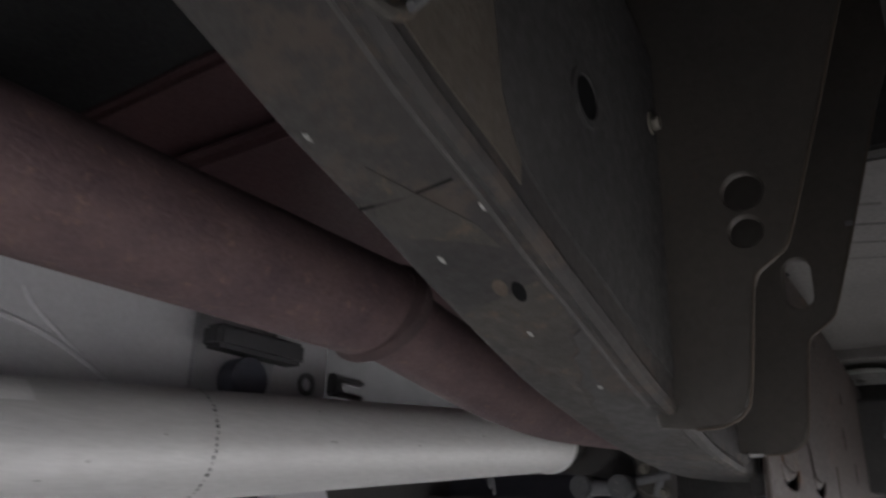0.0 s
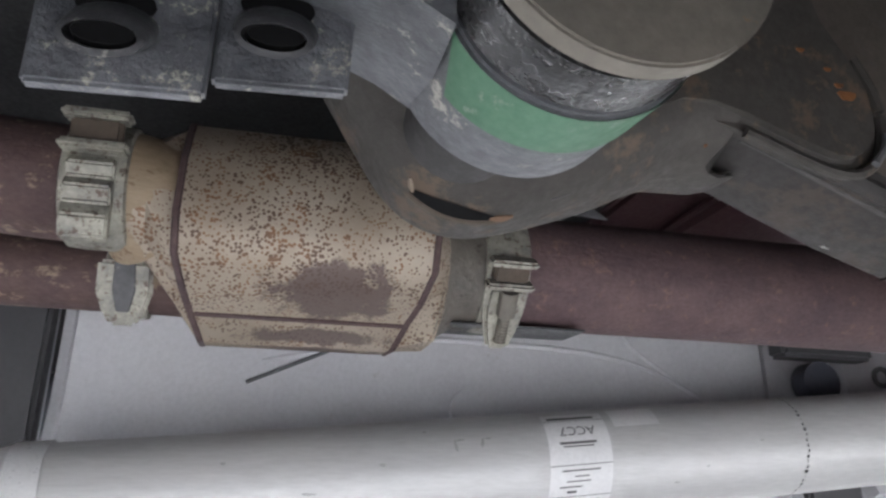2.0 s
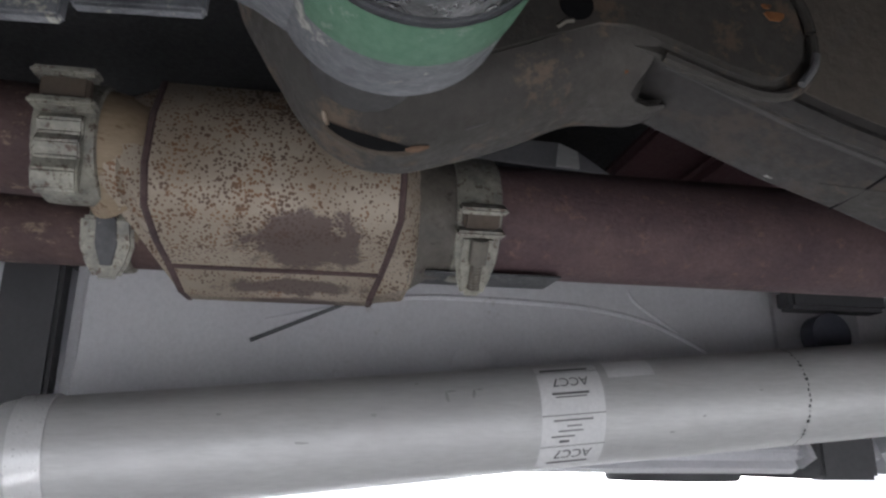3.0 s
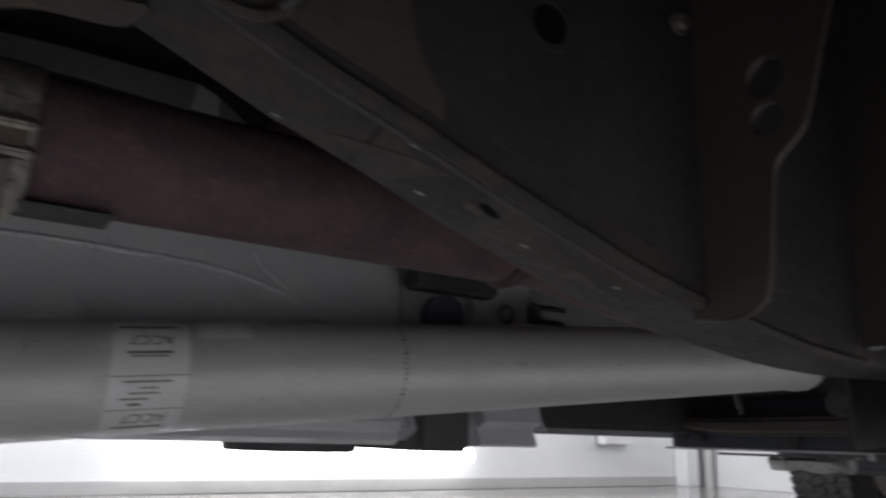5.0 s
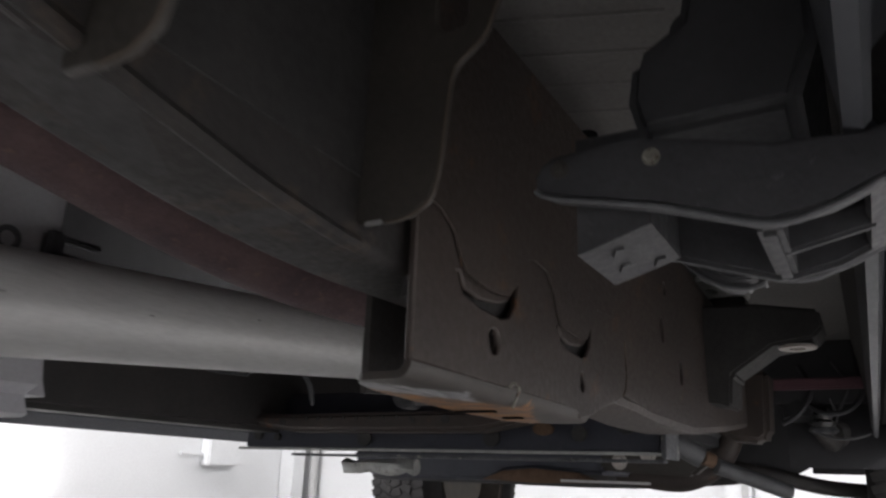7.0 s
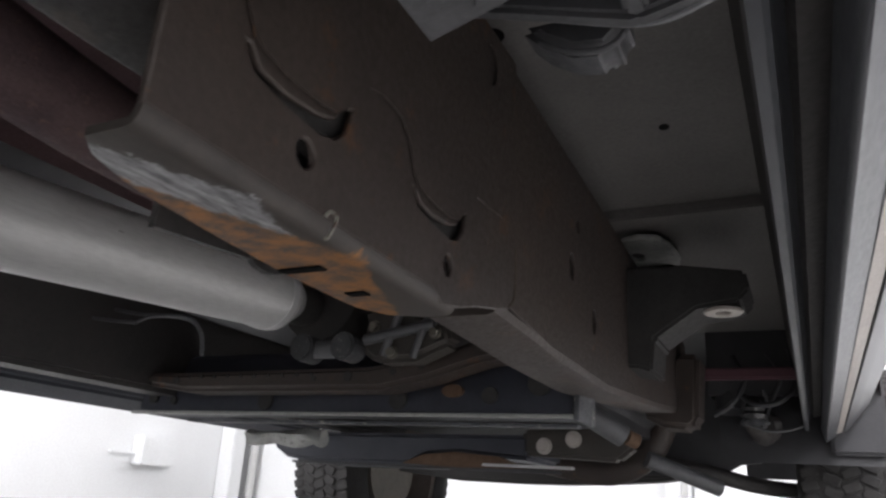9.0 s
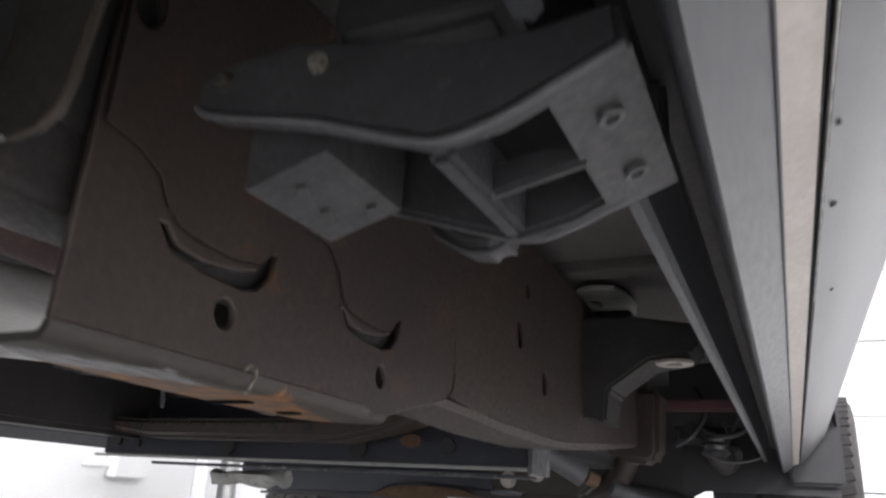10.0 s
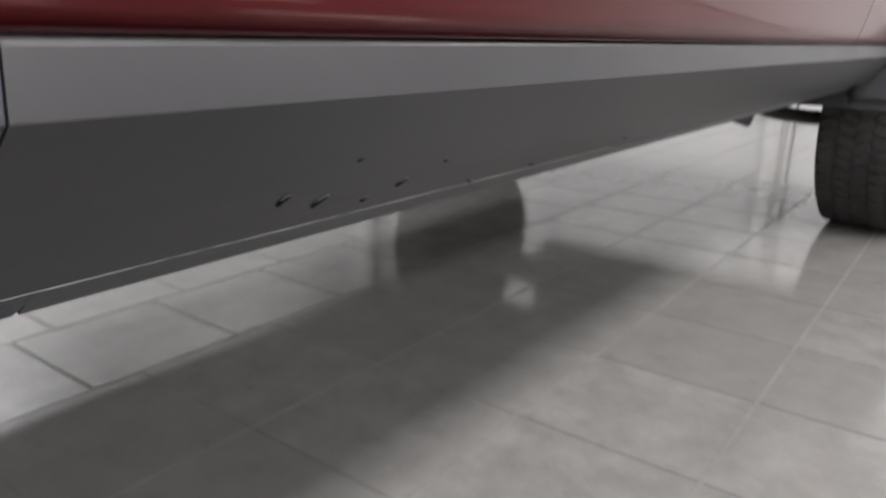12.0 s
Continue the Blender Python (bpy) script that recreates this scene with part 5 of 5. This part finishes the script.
part("mount_washer", disc("z", (-0.112, 2.02), 0.036, 0.674, 0.681, 28, 0.002, None, 0.014), M["silver"], bm_, "pale oval washer")
pad = part("floor_pad", prism("z", [(-0.316, 2.04), (-0.296, 1.992), (-0.262, 1.978), (-0.222, 1.992), (-0.206, 2.04), (-0.200, 2.13), (-0.216, 2.215), (-0.335, 2.19)], 0.826, 0.836, (oval((-0.283, 2.098), 0.014, 0.026),), 0.003), M["lip_metal"], truck, "pale floor pad with a hole")
part("pad_foot", box((-0.32, 2.16, 0.764), (-0.22, 2.24, 0.828), 0.004), M["frame_black"], pad)
part("pad_stem", box((-0.31, 2.05, 0.835), (-0.23, 2.18, 0.853), 0.004), M["frame_black"], pad)

# power step hinge
hinge = part("step_hinge", prism("y", [(-0.157, 0.562), (-0.145, 0.556), (-0.09, 0.543), (-0.038, 0.526), (-0.010, 0.531), (0.012, 0.541), (0.036, 0.552), (0.034, 0.572), (0.003, 0.567), (-0.03, 0.568), (-0.065, 0.577), (-0.105, 0.586), (-0.147, 0.582), (-0.157, 0.576)], 0.764, 0.778, (), 0.003), M["cast"], truck, "dark cast step hinge under the sill")
part("hinge_bolt", bolt("y", (-0.091, 0.571), 0.0036, 0.764, -0.004), M["clamp"], hinge)
part("hinge_bolt", bolt("y", (-0.142, 0.573), 0.004, 0.764, -0.004), M["frame"], hinge)
part("rear_cheek", prism("y", [(-0.135, 0.555), (-0.04, 0.524), (-0.01, 0.531), (0.036, 0.552), (0.036, 0.60), (-0.135, 0.60)], 0.868, 0.880, (), 0.003), M["cast"], hinge)
part("rib", box((-0.045, 0.778, 0.525), (-0.033, 0.870, 0.555), 0.003), M["cast"], hinge)
part("mid_rib", prism("y", [(-0.040, 0.526), (0.010, 0.538), (0.010, 0.552), (-0.040, 0.542)], 0.822, 0.829, (), 0.002), M["cast"], hinge)
plate = part("bolt_plate", loft([[(0.006, y, 0.5385), (0.038, y, 0.5515), (0.036, y, 0.558), (0.004, y, 0.545)] for y in (0.766, 0.884)]), M["cast"], hinge, "grey plate with two slotted bolts")
for yb in (0.799, 0.851):
    own = disc("z", (0.0, 0.0), 0.0055, -0.0012, 0.001, 20, 0.0004, None, 0.0032)
    own.transform(Matrix.Translation((0.024, yb, 0.5435)) @ Matrix.Rotation(radians(-22), 4, "Y"))
    part("bolt_ring", own, M["cap_grey"], plate)
foot = part("hinge_foot", loft([[(-0.140, y, 0.5285), (-0.098, y, 0.542), (-0.098, y, 0.60), (-0.140, y, 0.60)] for y in (0.786, 0.858)]), M["foot"], hinge, "grey box foot with slots")
# Foot slots are black boxes that paint the shade of real slots.
for (yy, xx) in ((0.805, -0.122), (0.832, -0.126), (0.846, -0.108)):
    own = box((-0.0026, -0.0052, -0.001), (0.0026, 0.0052, 0.001), 0.0, turn=(0, 0, 25))
    own.transform(Matrix.Translation((xx, yy, 0.5285 + (xx + 0.140) * 0.32 - 0.0008)) @ Matrix.Rotation(radians(-18), 4, "Y"))
    part("slot", own, M["black"], foot)
part("motor_housing", prism("y", [(-0.104, 0.598), (-0.02, 0.60), (-0.006, 0.64), (-0.004, 0.83), (-0.050, 0.83), (-0.078, 0.668), (-0.106, 0.650), (-0.110, 0.622)], 0.79, 0.96, (), 0.007, 3), M["black"], hinge, "black plastic drive motor housing")

# Pale tubes paint the highlight on the hinge's worn lower edges.
EDGE = [(-0.157, 0.563), (-0.145, 0.5565), (-0.09, 0.5435), (-0.038, 0.5265), (-0.010, 0.5315), (0.012, 0.5415), (0.036, 0.5525)]
for y_edge, pts in ((0.7655, EDGE), (0.8785, [(x, z) for x, z in EDGE if x > -0.1])):
    part("edge_highlight", tube(smooth_path([(x, y_edge, z) for x, z in pts]), 0.0017, 8), M["cap_grey"], hinge, "worn casting edge with its highlight painted in")
LIP = [(-0.110, 0.556), (-0.095, 0.541), (-0.078, 0.531), (-0.060, 0.529), (-0.050, 0.538), (-0.050, 0.556)]
drain = part("drain_cover", prism("y", LIP, 0.895, 0.925, (), 0.006, 3), M["cast"], hinge, "ribbed black cover below the arm")
part("rim", tube(smooth_path([(x, 0.895, z) for x, z in LIP[1:]]), 0.0018, 8), M["cast"], drain)

# sill: inner flange, running board, strip and cladding, along the truck
Y0, Y1, YE = -0.9, 0.526, 3.02


def strip(profile, y0, y1, bm=None, taper=0.0):
    rings = [[(x, y, z) for x, z in profile] for y in (y0, y1)]
    if taper:
        rings.append([(x * 0.6 + 0.04, y1 + taper, z + (0.62 - z) * 0.35) for x, z in profile])
    return loft(rings, True, True, bm)


sill = part("sill_flange", strip([(-0.002, 0.566), (0.006, 0.563), (0.010, 0.567), (0.012, 0.60), (0.03, 0.62), (-0.01, 0.66), (-0.006, 0.60)], Y0, 0.757), M["board"], truck, "grey pinch flange under the sill")
part("sill_flange_front", strip([(0.004, 0.564), (0.012, 0.561), (0.016, 0.565), (0.018, 0.60), (0.03, 0.62), (0.0, 0.66), (0.0, 0.60)], 0.886, YE), M["board"], sill)
part("flange_screw", bolt("z", (0.005, 0.645), 0.0032, 0.566, -0.004), M["cap_grey"], sill)
part("inner_sill", strip([(-0.03, 0.90), (0.0, 0.66), (0.03, 0.60), (0.10, 0.62), (0.12, 0.90)], Y0, YE), M["frame_black"], sill)
BOARD = [(0.046, 0.568), (0.0535, 0.537), (0.0560, 0.5318), (0.0585, 0.5305), (0.0620, 0.5335), (0.0825, 0.549), (0.0825, 0.585), (0.05, 0.59)]
board = part("running_board", strip(BOARD, Y1 + 0.0015, YE, None, 0.10), M["board"], truck, "grey retracted running board with a pale strip")
part("silver_strip", strip([(0.0836, 0.5518), (0.0985, 0.5565), (0.0975, 0.575), (0.0836, 0.575)], Y1 + 0.004, YE - 0.03), M["silver"], board, "champagne metal strip with chips")
part("strip_edge", tube([(0.0826, Y1 + 0.004, 0.5486), (0.0826, YE - 0.03, 0.5486)], 0.0007, 8), M["board"], board)
# Near-black strip: the shade of the step beside the champagne strip, as colour.
part("groove_shade", strip([(0.0825, 0.5498), (0.0835, 0.5502), (0.0835, 0.575), (0.0825, 0.575)], Y1 + 0.004, YE - 0.03), M["void"], board)
part("gap_rubber", strip([(0.0987, 0.5605), (0.1003, 0.5605), (0.1003, 0.585), (0.0987, 0.585)], Y1, YE), M["black"], board)
part("board_end", strip([(0.040, 0.566), (0.052, 0.529), (0.057, 0.530), (0.0985, 0.5548), (0.0985, 0.585), (0.05, 0.59)], Y0, Y1 - 0.0015), M["board_dark"], truck, "dark textured plastic end of the running board")
part("inner_lip", loft([[(0.050, y, 0.532), (0.050 - w, y, 0.532), (0.050 - w, y, 0.536), (0.050, y, 0.545)] for y, w in ((Y0, 0.028), (0.40, 0.028), (0.508, 0.028), (0.523, 0.023), (0.538, 0.011), (0.553, 0.002))]), M["lip_metal"], truck, "pale worn metal lip inside the running board")
FACE_LINE = [(0.1028, 0.5562), (0.1135, 0.5660), (0.1250, 0.5775), (0.1380, 0.5940), (0.1510, 0.6105), (0.1635, 0.6260), (0.1758, 0.6410)]
CLAD = [(0.1005, 0.562), (0.1010, 0.5568)] + FACE_LINE + [(0.1700, 0.6665), (0.1688, 0.6685), (0.1660, 0.6693), (0.13, 0.6695), (0.10, 0.66)]


def seam_y(z):
    """The joint between the two pieces of cladding leans forwards."""
    return 0.474 + 0.13 * (z - 0.556)


def to_seam(bm, y, gap):
    for v in bm.verts:
        if abs(v.co.y - y) < 0.01:
            v.co.y = seam_y(v.co.z) + gap
    return bm


clad = part("cladding", to_seam(strip(CLAD, 0.485, YE, None, 0.10), 0.485, 0.0006), M["clad"], truck, "smooth grey sill cladding with chips")
clad.data.set_sharp_from_angle(angle=radians(14))
part("cladding_rear", to_seam(strip(CLAD, Y0, 0.485), 0.485, -0.0006), M["clad_rear"], clad, "dark blue-grey rear piece of the cladding")
part("edge_wear", tube(smooth_path([(0.1022, 0.05, 0.5563), (0.1024, 0.25, 0.5562), (0.1022, 0.470, 0.5563)]), 0.0005, 6), M["lip_metal"], clad, "pale worn lower edge")
part("edge_wear", tube(smooth_path([(0.1019, 0.48 + 0.06 * k, 0.5561 - 0.0003 * (k % 2)) for k in range(12)]), [0.0003 + 0.0004 * abs(math.sin(1.7 * k)) for k in range(67)], 6), M["lip_metal"], clad, "pale worn lower edge")
for (yy, xc, s, turn) in ((0.643, 0.1285, 1.4, -42), (0.676, 0.1225, 1.7, -42), (0.752, 0.1235, 1.3, -36), (0.724, 0.1150, 0.8, -36), (0.690, 0.1440, 0.6, -30), (0.790, 0.1330, 0.5, -30), (0.958, 0.1080, 0.8, -36), (0.86, 0.1060, 0.6, -36), (1.15, 0.1150, 0.6, -36)):
    zc = float(np.interp(xc, [q[0] for q in FACE_LINE], [q[1] for q in FACE_LINE]))
    slope = math.degrees(math.atan2(interp(xc + 0.004, FACE_LINE) - interp(xc - 0.004, FACE_LINE), 0.008))
    m_chip = Matrix.Translation((xc + 0.0003, yy, zc - 0.0003)) @ Matrix.Rotation(radians(-slope), 4, "Y") @ Matrix.Rotation(radians(turn), 4, "Z") @ Matrix.Diagonal((0.72 * s, 0.8 * s, 1, 1))
    own = prism("z", [(-0.0016, -0.0042), (0.0002, -0.0036), (0.0017, 0.0002), (0.0013, 0.0040), (0.0003, 0.0046), (-0.0008, 0.0012)], -0.0008, 0.0008)
    own.transform(m_chip)
    part("chip", own, M["void"], clad, "dark paint chip")
    own = prism("z", [(0.0015, -0.001), (0.0024, 0.0012), (0.0021, 0.0038), (0.0010, 0.0056), (0.0015, 0.0032)], -0.0006, 0.0009)
    own.transform(m_chip)
    part("chip_edge", own, M["cap_grey"], clad, "pale edge of a paint chip")
for (yy, xx) in ((0.60, 0.090), (0.66, 0.096), (0.70, 0.092), (0.735, 0.097), (0.78, 0.094), (0.84, 0.097), (0.93, 0.092), (1.05, 0.096), (1.22, 0.095)):
    zz = 0.5512 + (xx - 0.0812) * 0.306
    part("nick", box((xx - 0.0006, yy - 0.0022, zz - 0.0003), (xx + 0.0006, yy + 0.0022, zz + 0.001), 0.0, 1, None, (0, -21, -35)), M["alu"], board)

# painted body over the sill
BODY = [(0.105, 0.669), (0.155, 0.6702), (0.164, 0.6712), (0.1715, 0.6745), (0.1770, 0.680), (0.1805, 0.688), (0.1845, 0.705), (0.193, 0.74), (0.210, 0.85), (0.218, 1.0), (0.19, 1.2), (0.10, 1.9), (-0.1, 1.9), (-0.1, 0.92), (0.06, 0.90), (0.08, 0.68)]
part("body_side", strip(BODY, 0.30, 2.2), M["red"], truck, "glossy red painted doors")
part("door_hem", strip([(0.136, 0.668), (0.1600, 0.6692), (0.1665, 0.6708), (0.1650, 0.675), (0.14, 0.675)], 0.302, 2.198), M["hem"], truck, "dirty dark red hem of the door with drops")
part("front_door", strip(BODY, 2.206, 3.1), M["red"], truck, "glossy red painted front door")
part("bed_side", strip(BODY, -2.0, 0.294), M["red"], truck, "glossy red painted bed side")
# Black strip paints the shadow gap between the door and the cladding.
part("door_gap_shade", strip([(0.10, 0.664), (0.159, 0.666), (0.159, 0.674), (0.10, 0.674)], Y0, YE), M["black"], truck, "black strip for the shadow gap under the door")
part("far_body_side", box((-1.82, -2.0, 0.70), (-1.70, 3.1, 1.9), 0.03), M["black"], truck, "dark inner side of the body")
part("cab_roof", box((-1.72, -0.2, 1.82), (0.10, 3.0, 1.9), 0.04), M["red"], truck)
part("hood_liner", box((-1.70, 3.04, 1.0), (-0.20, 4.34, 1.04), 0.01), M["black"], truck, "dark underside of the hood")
part("hood", box((-1.75, 3.0, 1.05), (0.15, 4.5, 1.15), 0.05), M["red"], truck)
part("nose", box((-1.75, 4.35, 0.6), (0.15, 4.55, 1.1), 0.05), M["black"], truck, "dark front bumper")
part("tail", box((-1.75, -2.1, 0.6), (0.12, -2.0, 1.4), 0.03), M["red"], truck)
liner = part("wheel_liner", loft([[(x, 3.58 - 0.50 * math.cos(a), 0.42 + 0.50 * math.sin(a)) for x in (-0.24, 0.205)] for a in (radians(6 + 12 * k) for k in range(15))], False, False), M["black"], truck, "black plastic wheel arch liner")
part("inner_wing", box((-0.26, 3.02, 0.66), (-0.24, 4.3, 1.04), 0.01), M["black"], truck, "dark inner wing")
part("splash_panel", box((-0.26, 3.015, 0.665), (0.13, 3.035, 0.95), 0.004), M["black"], truck, "dark panel behind the sill end")
part("mud_guard", box((0.07, 3.06, 0.50), (0.22, 3.09, 0.75), 0.01), M["black"], truck, "dark plastic mud guard")
part("fender", loft([[(x, 3.58 - (0.54 + d) * math.cos(a), 0.44 + (0.54 + d) * math.sin(a)) for x, d in ((0.198, -0.02), (0.21, -0.01), (0.212, 0.03), (0.19, 0.4))] for a in (radians(24 + 11 * k) for k in range(14))], False, False), M["red"], truck, "red front wing over the wheel")


# wheels
def wheel(c, sign, label):
    """A tyre with blocks on its tread, and a rim. sign: the side that faces outwards."""
    r, w = 0.415, 0.148
    prof_t = [(-w + 0.005, r - 0.135), (-w - 0.008, r - 0.09), (-w, r - 0.03), (-w + 0.022, r - 0.006), (0, r), (w - 0.022, r - 0.006), (w, r - 0.03), (w + 0.008, r - 0.09), (w - 0.005, r - 0.135)]
    seg = 72
    rings = [[(x, q * math.sin(2 * math.pi * k / seg), q * math.cos(2 * math.pi * k / seg)) for x, q in prof_t] for k in range(seg)]
    own = loft(rings + [rings[0]], False, False)
    bmesh.ops.remove_doubles(own, verts=own.verts[:], dist=1e-5)
    m = Matrix.Translation(c) @ Matrix.Rotation(radians(-4), 4, "Z")  # steered a little
    own.transform(m)
    wh = part("wheel", own, M["tyre"], truck, label)
    blocks = bmesh.new()
    for k in range(64):
        a = 2 * math.pi * k / 64
        for j, (bx, lean) in enumerate(((-0.112, 14), (-0.052, -24), (0.0, 20), (0.052, -24), (0.112, 14))):
            b = box((-0.025, -0.0145, -0.004), (0.025, 0.0145, 0.008), 0.002, 1)
            b.transform(Matrix.Rotation(-a - (0.049 if j % 2 else 0), 4, "X") @ Matrix.Translation((bx, 0, r - 0.004 - (0.006 if abs(bx) > 0.1 else 0))) @ Matrix.Rotation(radians(lean), 4, "Z"))
            join(blocks, b)
    blocks.transform(m)
    tagged(part("tread", blocks, M["tyre"], wh), kind="stuff")
    rim_prof = [(-w + 0.012, r - 0.128), (-w + 0.02, r - 0.15), (-0.04, r - 0.17), (0.05, r - 0.19), (0.06, 0.08), (0.09, 0.07), (0.09, 0.0)]
    own = loft([[(sign * x, q * math.sin(2 * math.pi * k / 48), q * math.cos(2 * math.pi * k / 48)) for x, q in rim_prof] for k in list(range(48)) + [0]], False, False)
    own.transform(m)
    part("rim", own, M["rim"], wh, "dusty alloy rim seen from behind")
    own = tube([(-sign * 0.02, 0, 0), (-sign * 0.08, 0, 0)], 0.17, 40)
    own.transform(m)
    part("brake_disc", own, M["cap"], wh)
    return wh


wheel((0.143, 3.58, 0.416), 1, "off-road tyre with a blocky tread")
wheel((-1.765, 3.58, 0.416), -1, "off-road tyre with a blocky tread")

# ---------------------------------------------------------------- things on the walls
light = thing("tube_light", (XL + 0.1, 3.0, 0.31), "lit white tube lamp low on the wall", "lamp")
part("tube", tube([(XL + 0.16, 1.3, 0.31), (XL + 0.16, 4.2, 0.31)], 0.07, 20), M["tube"], light, "glowing tube")
part("holder", box((XL + 0.005, 1.4, 0.28), (XL + 0.09, 4.1, 0.34), 0.01), M["wall"], light)
box_thing = thing("wall_box", (XL + 0.1, 6.1, 0.52), "white wall box with a side lever", "switch box")
part("case", box((XL + 0.002, 5.95, 0.44), (XL + 0.14, 6.40, 0.72), 0.015), M["wall"], box_thing)
part("lever", box((XL + 0.03, 5.65, 0.53), (XL + 0.07, 5.95, 0.56), 0.01), M["wall"], box_thing)
post = thing("corner_post", (XL + 0.15, YF - 0.2, 0), "white square corner post with a dark pipe", "post")
part("post_body", box((XL + 0.002, YF - 0.42, 0.0), (XL + 0.20, YF - 0.22, CEIL - 0.01), 0.008), M["wall"], post)
part("pipe", tube([(XL + 0.24, YF - 0.1, 0.0), (XL + 0.24, YF - 0.1, CEIL - 0.01)], 0.05, 16), M["wall_grey"], post, "grey vertical pipe")

door = thing("sectional_door", (0.6, YF - 0.05, 0), "white sectional workshop door with grey joints", "door")
for k in range(5):
    part("door_panel", box((-0.93, YF - 0.055, 0.03 + 0.615 * k), (4.2, YF - 0.004, 0.03 + 0.615 * k + 0.60), 0.006), M["wall"], door)
for zr in (1.262, 2.492):
    part("joint_strip", box((-0.92, YF - 0.065, zr - 0.02), (4.2, YF - 0.04, zr + 0.012), 0.004), M["wall_grey"], door)
part("door_post", box((-1.16, YF - 0.14, 0.001), (-0.95, YF - 0.004, CEIL - 0.01), 0.008), M["wall"], door)
part("door_track", box((-1.02, YF - 0.17, 0.001), (-0.97, YF - 0.14, 2.9), 0.004), M["wall_grey"], door)

# ---------------------------------------------------------------- floor tiles
T = 0.338


def tile_mesh():
    me_bm = box((-T / 2 + 0.003, -T / 2 + 0.003, -0.006), (T / 2 - 0.003, T / 2 - 0.003, 0.0))
    me = bpy.data.meshes.new("tile")
    me_bm.to_mesh(me)
    me_bm.free()
    me.materials.append(M["tile"])
    return me


one = tile_mesh()
rest = bmesh.new()
nx, ny = int((XR - XL) / T) + 2, int((YF - YB) / T) + 2
rng = random.Random(4)
for i in range(nx):
    for j in range(ny):
        cx = -0.158 + (i - 17 + 0.5) * T
        cy = 1.097 + (j - 17 + 0.5) * T - (0.096 if -1.19 < cx < -0.83 else 0)
        if not (XL + 0.1 < cx < XR - 0.1 and YB + 0.1 < cy < YF - 0.1):
            continue
        if -2.3 < cx < 1.7 and 0.3 < cy < 4.6:
            ob = new("tile", one)
            ob.parent = floor
            ob.location = (cx, cy, rng.uniform(-0.0002, 0.0002))
        else:
            z = rng.uniform(-0.0004, 0.0004)
            vs = [rest.verts.new((cx + sx * (T / 2 - 0.003), cy + sy * (T / 2 - 0.003), z)) for sx, sy in ((-1, -1), (1, -1), (1, 1), (-1, 1))]
            rest.faces.new(vs)
tagged(part("outer_tiles", rest, M["tile"], floor), kind="stuff")
